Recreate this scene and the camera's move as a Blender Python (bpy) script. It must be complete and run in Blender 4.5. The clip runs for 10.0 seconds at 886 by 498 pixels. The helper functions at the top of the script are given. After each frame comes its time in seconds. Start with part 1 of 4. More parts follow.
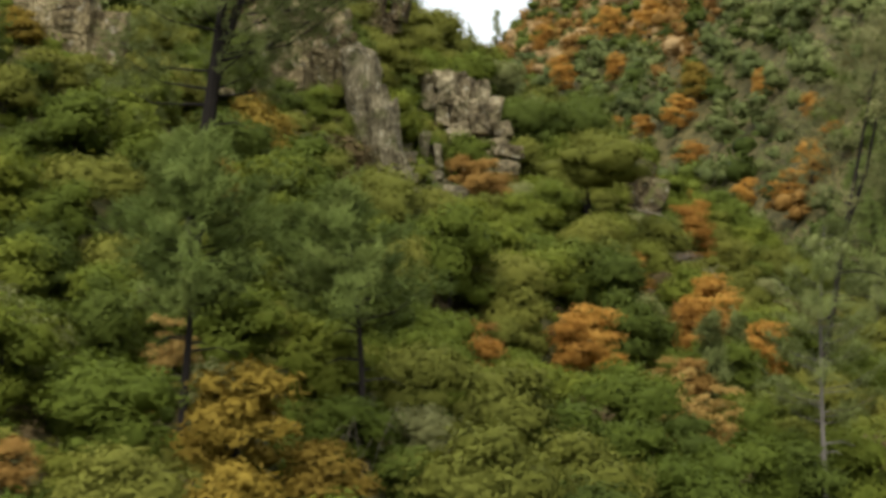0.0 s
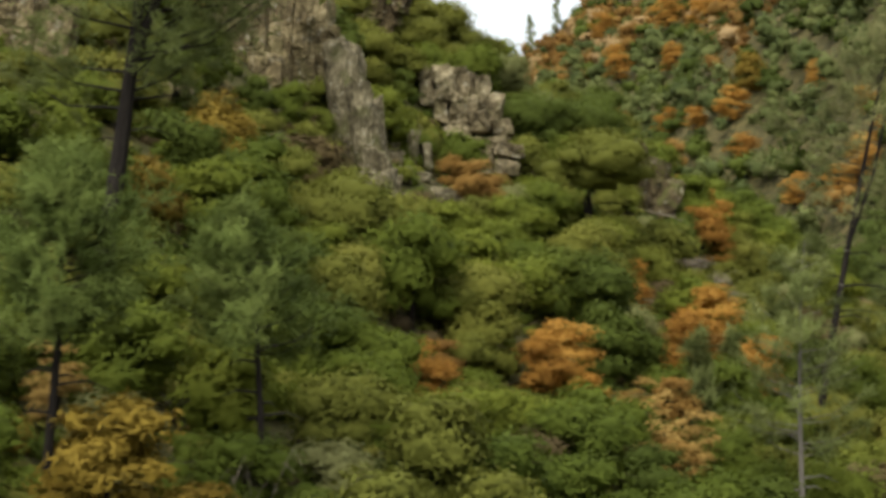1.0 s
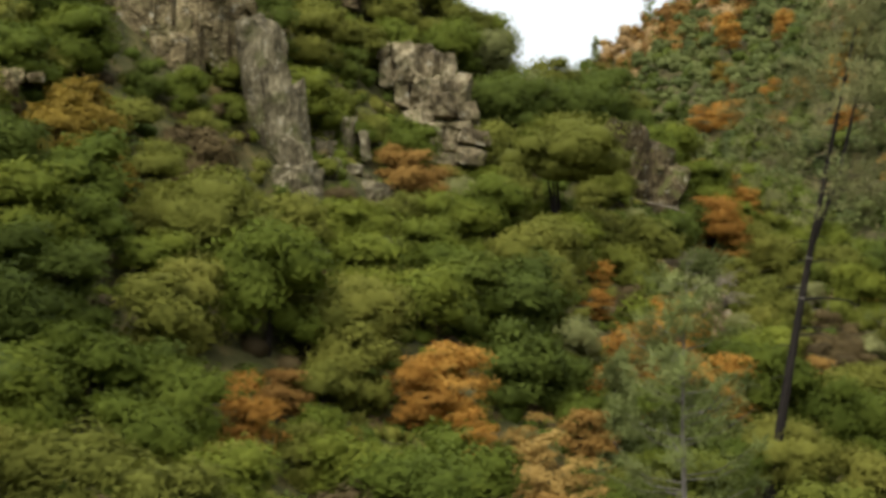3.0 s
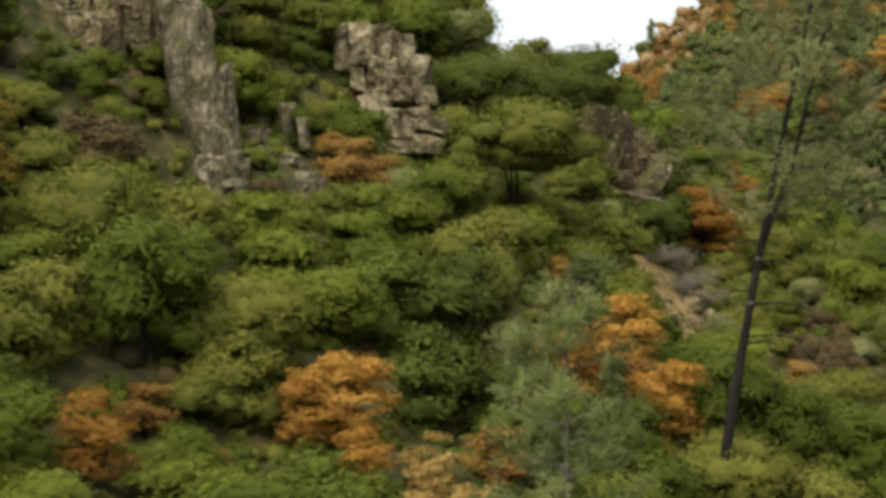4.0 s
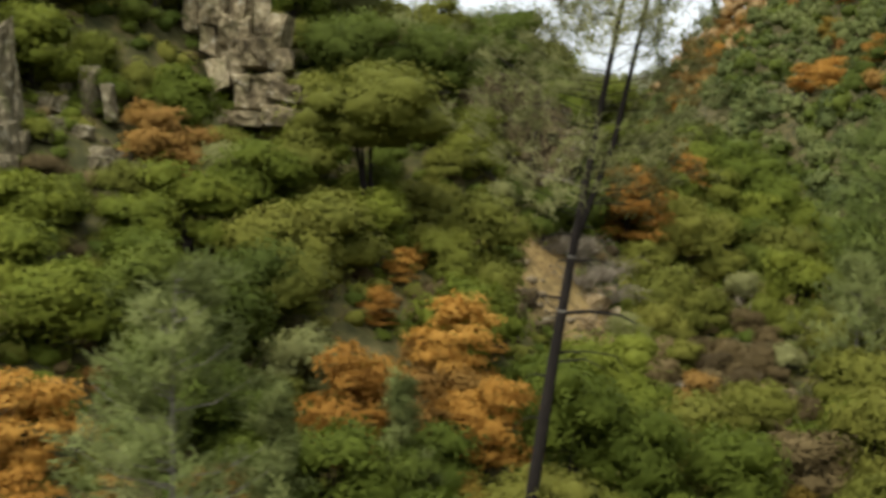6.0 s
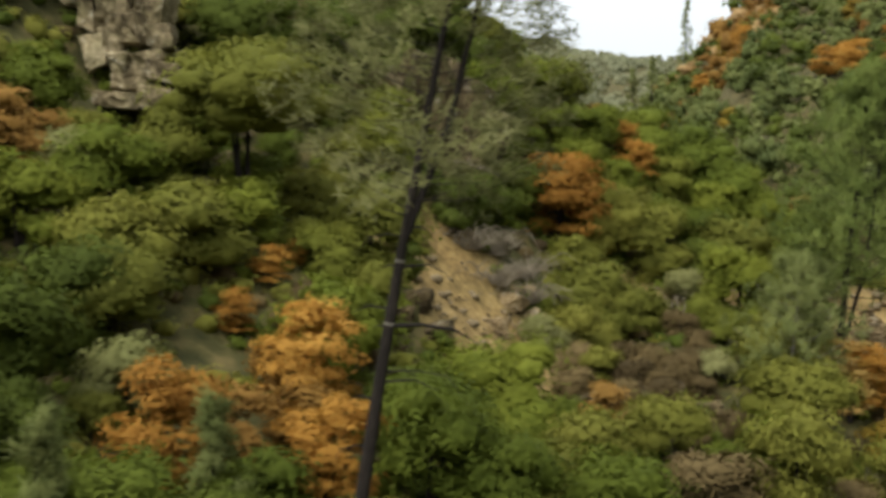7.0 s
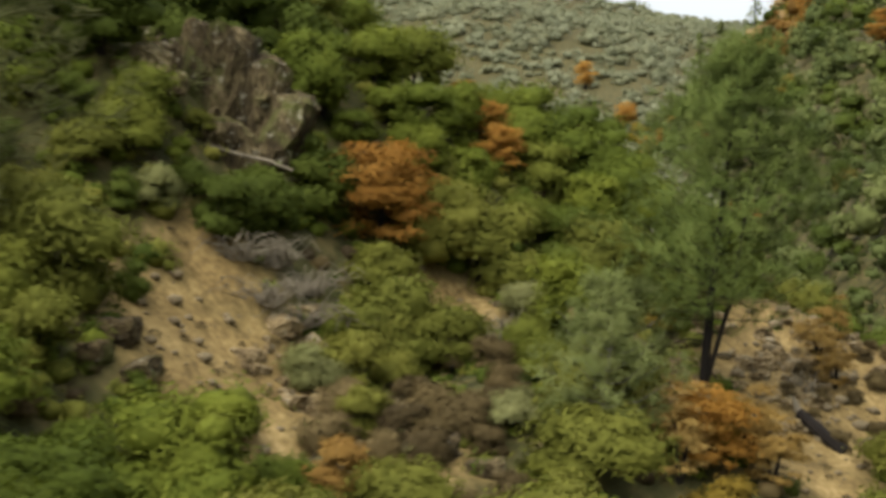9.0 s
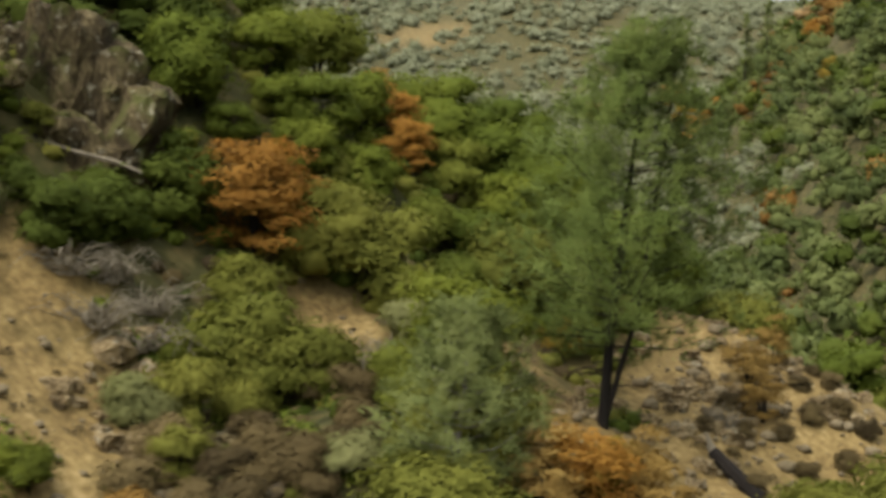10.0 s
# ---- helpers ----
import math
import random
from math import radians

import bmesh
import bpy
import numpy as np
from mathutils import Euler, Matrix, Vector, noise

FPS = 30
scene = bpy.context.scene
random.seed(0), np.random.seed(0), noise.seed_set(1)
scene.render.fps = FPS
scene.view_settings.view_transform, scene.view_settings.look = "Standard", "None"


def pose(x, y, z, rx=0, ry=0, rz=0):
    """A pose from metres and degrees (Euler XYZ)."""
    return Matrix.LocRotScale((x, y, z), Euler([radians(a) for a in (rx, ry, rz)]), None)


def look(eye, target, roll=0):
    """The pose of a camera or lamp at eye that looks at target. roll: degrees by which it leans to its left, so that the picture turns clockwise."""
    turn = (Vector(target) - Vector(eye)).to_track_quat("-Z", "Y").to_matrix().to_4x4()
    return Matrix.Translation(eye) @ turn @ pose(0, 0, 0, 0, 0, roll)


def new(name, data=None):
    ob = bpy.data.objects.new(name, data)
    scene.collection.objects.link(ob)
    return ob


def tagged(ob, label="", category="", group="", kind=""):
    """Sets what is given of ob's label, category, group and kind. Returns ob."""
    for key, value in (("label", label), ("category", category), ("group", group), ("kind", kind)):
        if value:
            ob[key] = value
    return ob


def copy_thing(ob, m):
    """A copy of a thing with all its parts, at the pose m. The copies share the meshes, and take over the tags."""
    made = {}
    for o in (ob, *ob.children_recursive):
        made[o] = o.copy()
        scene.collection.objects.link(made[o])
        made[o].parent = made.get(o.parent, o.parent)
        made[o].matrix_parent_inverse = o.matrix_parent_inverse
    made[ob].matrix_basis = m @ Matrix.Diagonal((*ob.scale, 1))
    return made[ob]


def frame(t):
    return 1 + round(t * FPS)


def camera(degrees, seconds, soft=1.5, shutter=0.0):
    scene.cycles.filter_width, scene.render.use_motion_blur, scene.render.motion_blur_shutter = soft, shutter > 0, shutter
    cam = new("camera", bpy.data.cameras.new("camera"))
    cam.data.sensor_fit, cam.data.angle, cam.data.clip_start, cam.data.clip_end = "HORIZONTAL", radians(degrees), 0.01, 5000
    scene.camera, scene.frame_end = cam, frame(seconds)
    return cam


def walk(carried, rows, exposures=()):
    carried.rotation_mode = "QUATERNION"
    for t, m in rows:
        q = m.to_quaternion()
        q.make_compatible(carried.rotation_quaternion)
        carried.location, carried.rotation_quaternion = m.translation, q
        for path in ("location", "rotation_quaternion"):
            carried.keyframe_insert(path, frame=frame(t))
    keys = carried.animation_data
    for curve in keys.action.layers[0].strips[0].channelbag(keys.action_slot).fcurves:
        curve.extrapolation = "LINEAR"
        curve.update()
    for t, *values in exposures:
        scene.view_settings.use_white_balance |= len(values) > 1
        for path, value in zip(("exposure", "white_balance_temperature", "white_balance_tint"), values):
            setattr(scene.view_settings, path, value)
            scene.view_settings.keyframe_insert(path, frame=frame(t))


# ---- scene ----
cam = camera(30.0, 10.0, soft=3.7, shutter=0.5)
PATH = [
    (0, (3.383, 0.802, 29.736), (6.870, 100.735, 28.632), -0.58),
    (0.5, (6.023, 3.402, 30.216), (7.409, 103.383, 28.797), -0.39),
    (1, (8.671, 6.032, 30.789), (7.936, 106.011, 28.909), -0.08),
    (1.5, (11.585, 8.771, 31.245), (8.602, 108.700, 28.957), -0.10),
    (2, (14.760, 11.912, 31.686), (9.401, 111.729, 28.887), -0.14),
    (2.5, (17.472, 14.808, 31.977), (10.067, 114.482, 28.784), -0.21),
    (4, (26.189, 25.266, 32.616), (12.454, 124.211, 28.001), -0.23),
    (4.5, (29.075, 29.465, 32.627), (13.637, 128.141, 27.647), -0.21),
    (5, (31.540, 33.014, 32.566), (14.571, 131.421, 27.275), -0.27),
    (6.5, (38.517, 43.874, 32.634), (18.505, 141.635, 26.123), 0.27),
    (7, (41.215, 48.532, 32.749), (19.843, 145.965, 25.672), 0.28),
    (7.5, (43.394, 52.502, 32.838), (21.009, 149.673, 25.310), 0.31),
    (8, (45.916, 56.854, 33.079), (22.209, 153.665, 24.979), 0.43),
    (8.5, (48.590, 61.095, 33.439), (23.398, 157.482, 24.781), 0.49),
    (9, (51.308, 65.874, 33.724), (24.290, 161.711, 24.486), 0.33),
    (9.5, (54.017, 71.059, 34.099), (25.110, 166.267, 24.101), 0.55),
    (10, (56.070, 75.922, 34.435), (25.636, 170.582, 23.795), 0.76),
]
walk(cam, [(t, look(eye, target, roll)) for t, eye, target, roll in PATH])

# ---- world and light: a bright overcast sky with a weak wide sun ----
SUN_UP, SUN_ROUND = radians(60), radians(200)
world = bpy.data.worlds.new("overcast_sky")
scene.world = world
world.use_nodes = True
wn, wl = world.node_tree.nodes, world.node_tree.links
sky = wn.new("ShaderNodeTexSky")
sky.sky_type, sky.sun_disc = "NISHITA", False
sky.sun_elevation, sky.sun_rotation = SUN_UP, SUN_ROUND
sky.air_density, sky.dust_density, sky.ozone_density = 1.0, 6.0, 1.0
pale = wn.new("ShaderNodeHueSaturation")
pale.inputs["Saturation"].default_value = 0.22
pale.inputs["Value"].default_value = 1.0
wl.new(sky.outputs[0], pale.inputs["Color"])
cloud = wn.new("ShaderNodeMix")
cloud.data_type, cloud.blend_type = "RGBA", "MIX"
cloud.inputs["Factor"].default_value = 0.72
cloud.inputs["B"].default_value = (3.55, 3.82, 3.92, 1)
wl.new(pale.outputs[0], cloud.inputs["A"])
wl.new(cloud.outputs["Result"], wn["Background"].inputs["Color"])
wn["Background"].inputs["Strength"].default_value = 0.10
sun = new("sun", bpy.data.lights.new("sun", "SUN"))
sun.data.energy, sun.data.angle, sun.data.color = 1.4, radians(50), (1.0, 0.94, 0.82)
sun.matrix_world = look((0, 0, 0), (-math.sin(SUN_ROUND) * math.cos(SUN_UP), -math.cos(SUN_ROUND) * math.cos(SUN_UP), -math.sin(SUN_UP)))
scene.view_settings.exposure = 1.77


# ---- materials ----
def shader(name):
    m = bpy.data.materials.new(name)
    m.use_nodes = True
    n, l = m.node_tree.nodes, m.node_tree.links
    return m, n, l, n["Principled BSDF"]


def ramp(n, stops):
    r = n.new("ShaderNodeValToRGB")
    while len(r.color_ramp.elements) < len(stops):
        r.color_ramp.elements.new(0.5)
    for e, (at, c) in zip(r.color_ramp.elements, stops):
        e.position, e.color = at, (*c, 1)
    return r


def foliage(name, stops, clear=0.36, patch=0.35):
    """Leaves: the colour varies from plant to plant, over each crown and from leaf to leaf; some light passes through."""
    m, n, l, b = shader(name)
    info, geo = n.new("ShaderNodeObjectInfo"), n.new("ShaderNodeNewGeometry")
    tex = n.new("ShaderNodeTexNoise")
    tex.inputs["Scale"].default_value, tex.inputs["Detail"].default_value = patch, 3
    l.new(geo.outputs["Position"], tex.inputs["Vector"])
    a = n.new("ShaderNodeMath"); a.operation = "MULTIPLY"; a.inputs[1].default_value = 0.40
    l.new(info.outputs["Random"], a.inputs[0])
    c = n.new("ShaderNodeMath"); c.operation = "MULTIPLY_ADD"; c.inputs[1].default_value = 0.10
    l.new(geo.outputs["Random Per Island"], c.inputs[0]); l.new(a.outputs[0], c.inputs[2])
    d = n.new("ShaderNodeMath"); d.operation = "MULTIPLY_ADD"; d.inputs[1].default_value = 0.45
    l.new(tex.outputs["Fac"], d.inputs[0]); l.new(c.outputs[0], d.inputs[2])
    tone = n.new("ShaderNodeAttribute")
    tone.attribute_name = "tone"
    e = n.new("ShaderNodeMath"); e.operation = "ADD"
    l.new(d.outputs[0], e.inputs[0]); l.new(tone.outputs["Fac"], e.inputs[1])
    r = ramp(n, stops)
    l.new(e.outputs[0], r.inputs[0])
    l.new(r.outputs[0], b.inputs["Base Color"])
    b.inputs["Roughness"].default_value = 0.8
    b.inputs["Specular IOR Level"].default_value = 0.16
    t = n.new("ShaderNodeBsdfTranslucent")
    l.new(r.outputs[0], t.inputs["Color"])
    mix = n.new("ShaderNodeMixShader")
    mix.inputs[0].default_value = clear
    l.new(b.outputs[0], mix.inputs[1]); l.new(t.outputs[0], mix.inputs[2])
    l.new(mix.outputs[0], n["Material Output"].inputs["Surface"])
    return m


def rough(name, stops, scale, fine, bump=0.5, roughness=0.9, streak=(1, 1, 1)):
    """Stone, soil and bark: colour at two scales with relief."""
    m, n, l, b = shader(name)
    geo, info = n.new("ShaderNodeNewGeometry"), n.new("ShaderNodeObjectInfo")
    mapping = n.new("ShaderNodeMapping")
    mapping.inputs["Scale"].default_value = streak
    l.new(geo.outputs["Position"], mapping.inputs["Vector"])
    t1, t2 = n.new("ShaderNodeTexNoise"), n.new("ShaderNodeTexNoise")
    t1.inputs["Scale"].default_value, t1.inputs["Detail"].default_value = scale, 5
    t2.inputs["Scale"].default_value, t2.inputs["Detail"].default_value = fine, 6
    for t in (t1, t2):
        l.new(mapping.outputs[0], t.inputs["Vector"])
    a = n.new("ShaderNodeMath"); a.operation = "MULTIPLY_ADD"; a.inputs[1].default_value = 0.5
    l.new(t2.outputs["Fac"], a.inputs[0])
    h = n.new("ShaderNodeMath"); h.operation = "MULTIPLY"; h.inputs[1].default_value = 0.5
    l.new(t1.outputs["Fac"], h.inputs[0]); l.new(h.outputs[0], a.inputs[2])
    q = n.new("ShaderNodeMath"); q.operation = "MULTIPLY_ADD"; q.inputs[1].default_value = 0.14
    o = n.new("ShaderNodeMath"); o.operation = "SUBTRACT"; o.inputs[1].default_value = 0.07
    l.new(info.outputs["Random"], q.inputs[0]); l.new(a.outputs[0], q.inputs[2]); l.new(q.outputs[0], o.inputs[0])
    r = ramp(n, stops)
    l.new(o.outputs[0], r.inputs[0]); l.new(r.outputs[0], b.inputs["Base Color"])
    u = n.new("ShaderNodeBump")
    u.inputs["Strength"].default_value, u.inputs["Distance"].default_value = bump, 0.15
    l.new(a.outputs[0], u.inputs["Height"]); l.new(u.outputs[0], b.inputs["Normal"])
    b.inputs["Roughness"].default_value = roughness
    b.inputs["Specular IOR Level"].default_value = 0.2
    return m


OAK = foliage("oak_leaves", ((0.15, (0.046, 0.067, 0.007)), (0.50, (0.088, 0.112, 0.012)), (0.85, (0.162, 0.176, 0.020))))
OLIVE = foliage("olive_leaves", ((0.15, (0.086, 0.095, 0.014)), (0.50, (0.125, 0.130, 0.020)), (0.85, (0.178, 0.171, 0.031))))
DARK = foliage("dark_leaves", ((0.15, (0.040, 0.056, 0.007)), (0.50, (0.069, 0.091, 0.012)), (0.85, (0.115, 0.137, 0.020))))
FRESH = foliage("fresh_leaves", ((0.15, (0.074, 0.091, 0.010)), (0.50, (0.113, 0.127, 0.017)), (0.85, (0.162, 0.168, 0.025))))
GREY = foliage("grey_green_leaves", ((0.15, (0.106, 0.114, 0.037)), (0.50, (0.156, 0.163, 0.057)), (0.85, (0.213, 0.210, 0.086))))
AMBER = foliage("amber_leaves", ((0.15, (0.230, 0.112, 0.020)), (0.50, (0.350, 0.182, 0.033)), (0.85, (0.450, 0.258, 0.055))), clear=0.48)
# Amber for the hill across the valley, made paler and duller as haze.
HAZED_AMBER = foliage("hazed_amber_leaves", ((0.15, (0.200, 0.126, 0.052)), (0.50, (0.290, 0.190, 0.082)), (0.85, (0.370, 0.258, 0.122))))
# Dark evergreen green, with some haze greyed into the colour.
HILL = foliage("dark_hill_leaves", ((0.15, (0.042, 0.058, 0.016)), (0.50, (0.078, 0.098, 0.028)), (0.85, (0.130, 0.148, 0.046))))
# Haze is painted into both scrub colours: lifted and turned bluish grey.
HAZED_SCRUB = foliage("hazed_scrub_leaves", ((0.15, (0.150, 0.160, 0.094)), (0.50, (0.190, 0.200, 0.120)), (0.85, (0.240, 0.246, 0.152))))
HAZED_SCRUB_DARK = foliage("hazed_olive_scrub_leaves", ((0.15, (0.112, 0.122, 0.068)), (0.50, (0.150, 0.160, 0.090)), (0.85, (0.200, 0.202, 0.116))))
GOLD = foliage("golden_leaves", ((0.15, (0.120, 0.080, 0.011)), (0.50, (0.190, 0.132, 0.018)), (0.85, (0.275, 0.196, 0.029))))
RUST = foliage("rust_leaves", ((0.15, (0.132, 0.068, 0.016)), (0.50, (0.200, 0.110, 0.025)), (0.85, (0.275, 0.165, 0.042))))
DRY = foliage("dry_twigs", ((0.15, (0.034, 0.024, 0.010)), (0.50, (0.078, 0.056, 0.021)), (0.85, (0.150, 0.110, 0.046))), clear=0.1)
TAN = foliage("tan_leaves", ((0.15, (0.175, 0.106, 0.026)), (0.50, (0.275, 0.178, 0.048)), (0.85, (0.380, 0.258, 0.084))), clear=0.36)
NEEDLE_GREEN = foliage("green_pine_needles", ((0.15, (0.076, 0.107, 0.022)), (0.50, (0.113, 0.148, 0.034)), (0.85, (0.162, 0.194, 0.051))), clear=0.4)
NEEDLE = foliage("pine_needles", ((0.15, (0.109, 0.135, 0.038)), (0.50, (0.156, 0.182, 0.058)), (0.85, (0.208, 0.230, 0.082))), clear=0.4)
NEEDLE_OLIVE = foliage("olive_pine_needles", ((0.15, (0.118, 0.126, 0.044)), (0.50, (0.166, 0.170, 0.066)), (0.85, (0.222, 0.218, 0.094))), clear=0.4)
BARK = rough("dark_bark", ((0.25, (0.006, 0.005, 0.004)), (0.55, (0.013, 0.010, 0.008)), (0.80, (0.034, 0.028, 0.022))), 1.2, 9.0, streak=(1, 1, 0.3))
BARK_GREY = rough("grey_bark", ((0.25, (0.06, 0.052, 0.044)), (0.55, (0.15, 0.135, 0.115)), (0.80, (0.28, 0.255, 0.22))), 1.2, 9.0, streak=(1, 1, 0.3))

SCAR = rough("bare_wood_scar", ((0.25, (0.03, 0.026, 0.02)), (0.50, (0.12, 0.11, 0.09)), (0.62, (0.30, 0.28, 0.24)), (0.80, (0.44, 0.42, 0.37))), 5.0, 14.0)


def stone(name, stops, scale, crack, moss=0.0, stretch=(1, 1, 1)):
    """Weathered rock: blotches at two scales, dark cracks, lichen and moss patches, strong relief."""
    m, n, l, b = shader(name)
    geo, info, mapping = n.new("ShaderNodeNewGeometry"), n.new("ShaderNodeObjectInfo"), n.new("ShaderNodeMapping")
    mapping.inputs["Scale"].default_value = stretch
    l.new(geo.outputs["Position"], mapping.inputs["Vector"])
    t1, t2, warp = n.new("ShaderNodeTexNoise"), n.new("ShaderNodeTexNoise"), n.new("ShaderNodeTexNoise")
    for t, s, d in ((t1, scale, 5), (t2, scale * 7, 6), (warp, crack * 1.6, 3)):
        t.inputs["Scale"].default_value, t.inputs["Detail"].default_value = s, d
        l.new(mapping.outputs[0], t.inputs["Vector"])
    bend = n.new("ShaderNodeMix"); bend.data_type, bend.blend_type = "RGBA", "LINEAR_LIGHT"
    bend.inputs["Factor"].default_value = 0.5
    l.new(mapping.outputs[0], bend.inputs["A"]); l.new(warp.outputs["Color"], bend.inputs["B"])
    cells = n.new("ShaderNodeTexVoronoi"); cells.feature = "DISTANCE_TO_EDGE"
    cells.inputs["Scale"].default_value = crack
    l.new(bend.outputs["Result"], cells.inputs["Vector"])
    line = n.new("ShaderNodeMapRange")
    line.inputs["From Max"].default_value = 0.09
    l.new(cells.outputs["Distance"], line.inputs["Value"])
    a = n.new("ShaderNodeMath"); a.operation = "MULTIPLY_ADD"; a.inputs[1].default_value = 0.55
    h = n.new("ShaderNodeMath"); h.operation = "MULTIPLY_ADD"; h.inputs[1].default_value = 0.55
    l.new(t1.outputs["Fac"], h.inputs[0]); h.inputs[2].default_value = -0.06
    l.new(t2.outputs["Fac"], a.inputs[0]); l.new(h.outputs[0], a.inputs[2])
    r = ramp(n, stops)
    l.new(a.outputs[0], r.inputs[0])
    dark = n.new("ShaderNodeMix"); dark.data_type, dark.blend_type = "RGBA", "MULTIPLY"
    grey = ramp(n, ((0.0, (0.22, 0.20, 0.17)), (1.0, (1, 1, 1))))
    l.new(line.outputs[0], grey.inputs[0])
    dark.inputs["Factor"].default_value = 0.40
    l.new(r.outputs[0], dark.inputs["A"]); l.new(grey.outputs[0], dark.inputs["B"])
    green = n.new("ShaderNodeMix"); green.data_type = "RGBA"
    t3 = n.new("ShaderNodeTexNoise"); t3.inputs["Scale"].default_value, t3.inputs["Detail"].default_value = 0.8, 4
    l.new(geo.outputs["Position"], t3.inputs["Vector"])
    spot = n.new("ShaderNodeMapRange")
    spot.inputs["From Min"].default_value, spot.inputs["From Max"].default_value, spot.inputs["To Max"].default_value = 0.52, 0.66, moss
    l.new(t3.outputs["Fac"], spot.inputs["Value"]); l.new(spot.outputs[0], green.inputs["Factor"])
    l.new(dark.outputs["Result"], green.inputs["A"]); green.inputs["B"].default_value = (0.070, 0.075, 0.020, 1)
    t4 = n.new("ShaderNodeTexNoise"); t4.inputs["Scale"].default_value, t4.inputs["Detail"].default_value = 2.3, 5
    l.new(geo.outputs["Position"], t4.inputs["Vector"])
    speck = n.new("ShaderNodeMapRange")
    speck.inputs["From Min"].default_value, speck.inputs["From Max"].default_value, speck.inputs["To Max"].default_value = 0.60, 0.68, 0.55
    l.new(t4.outputs["Fac"], speck.inputs["Value"])
    lichen = n.new("ShaderNodeMix"); lichen.data_type = "RGBA"
    l.new(speck.outputs[0], lichen.inputs["Factor"])
    l.new(green.outputs["Result"], lichen.inputs["A"]); lichen.inputs["B"].default_value = (0.30, 0.28, 0.21, 1)
    l.new(lichen.outputs["Result"], b.inputs["Base Color"])
    deep = n.new("ShaderNodeMath"); deep.operation = "MULTIPLY_ADD"
    deep.inputs[1].default_value = 0.25
    l.new(line.outputs[0], deep.inputs[0]); l.new(a.outputs[0], deep.inputs[2])
    u = n.new("ShaderNodeBump")
    u.inputs["Strength"].default_value, u.inputs["Distance"].default_value = 1.0, 0.35
    l.new(deep.outputs[0], u.inputs["Height"]); l.new(u.outputs[0], b.inputs["Normal"])
    b.inputs["Roughness"].default_value = 0.9
    b.inputs["Specular IOR Level"].default_value = 0.2
    return m


STONE = stone("weathered_stone", ((0.32, (0.036, 0.026, 0.012)), (0.46, (0.106, 0.082, 0.040)), (0.57, (0.201, 0.163, 0.086)), (0.72, (0.360, 0.300, 0.172))), 0.7, 0.75, 0.4)
PALE_BLOCK = stone("pale_block_stone", ((0.32, (0.044, 0.034, 0.018)), (0.46, (0.118, 0.094, 0.052)), (0.57, (0.222, 0.186, 0.110)), (0.72, (0.370, 0.315, 0.205))), 0.5, 0.3, 0.25)
BANK_STONE = stone("tan_bank_stone", ((0.32, (0.080, 0.054, 0.026)), (0.46, (0.170, 0.124, 0.062)), (0.57, (0.270, 0.206, 0.112)), (0.72, (0.400, 0.325, 0.205))), 0.9, 1.1)
PALE = stone("pale_grey_stone", ((0.32, (0.026, 0.021, 0.011)), (0.46, (0.082, 0.069, 0.039)), (0.57, (0.150, 0.129, 0.078)), (0.72, (0.320, 0.282, 0.188))), 0.7, 0.25, 0.6, (1, 1, 0.5))
BROWN = stone("brown_weathered_stone", ((0.32, (0.014, 0.010, 0.005)), (0.46, (0.046, 0.033, 0.015)), (0.57, (0.100, 0.075, 0.036)), (0.72, (0.230, 0.185, 0.100))), 0.7, 0.6, 0.8)
CLIFF = stone("streaked_brown_stone", ((0.32, (0.014, 0.010, 0.005)), (0.46, (0.045, 0.033, 0.015)), (0.57, (0.098, 0.076, 0.037)), (0.72, (0.240, 0.195, 0.108))), 0.9, 0.35, 0.9, (1, 1, 0.4))
SOIL = rough("dry_soil", ((0.30, (0.050, 0.032, 0.011)), (0.45, (0.124, 0.083, 0.030)), (0.58, (0.208, 0.145, 0.056)), (0.74, (0.330, 0.242, 0.108))), 0.45, 3.2, bump=1.0)


def litter_over(m):
    """Dark leaf litter and grass on the ground wherever it is not bare soil."""
    n, l = m.node_tree.nodes, m.node_tree.links
    b = n["Principled BSDF"]
    tan = b.inputs["Base Color"].links[0].from_socket
    geo, mask = n.new("ShaderNodeNewGeometry"), n.new("ShaderNodeAttribute")
    mask.attribute_name = "bare_soil"
    tex = n.new("ShaderNodeTexNoise")
    tex.inputs["Scale"].default_value, tex.inputs["Detail"].default_value = 0.9, 6
    l.new(geo.outputs["Position"], tex.inputs["Vector"])
    r = ramp(n, ((0.30, (0.020, 0.022, 0.006)), (0.50, (0.044, 0.042, 0.013)), (0.72, (0.088, 0.072, 0.028))))
    l.new(tex.outputs["Fac"], r.inputs[0])
    add = n.new("ShaderNodeMath"); add.operation = "MULTIPLY_ADD"; add.inputs[1].default_value = 0.7
    off = n.new("ShaderNodeMath"); off.operation = "SUBTRACT"; off.inputs[1].default_value = 0.35; off.use_clamp = True
    l.new(tex.outputs["Fac"], add.inputs[0]); l.new(mask.outputs["Fac"], add.inputs[2]); l.new(add.outputs[0], off.inputs[0])
    mix = n.new("ShaderNodeMix"); mix.data_type = "RGBA"
    l.new(off.outputs[0], mix.inputs["Factor"]); l.new(r.outputs[0], mix.inputs["A"]); l.new(tan, mix.inputs["B"])
    l.new(mix.outputs["Result"], b.inputs["Base Color"])


litter_over(SOIL)


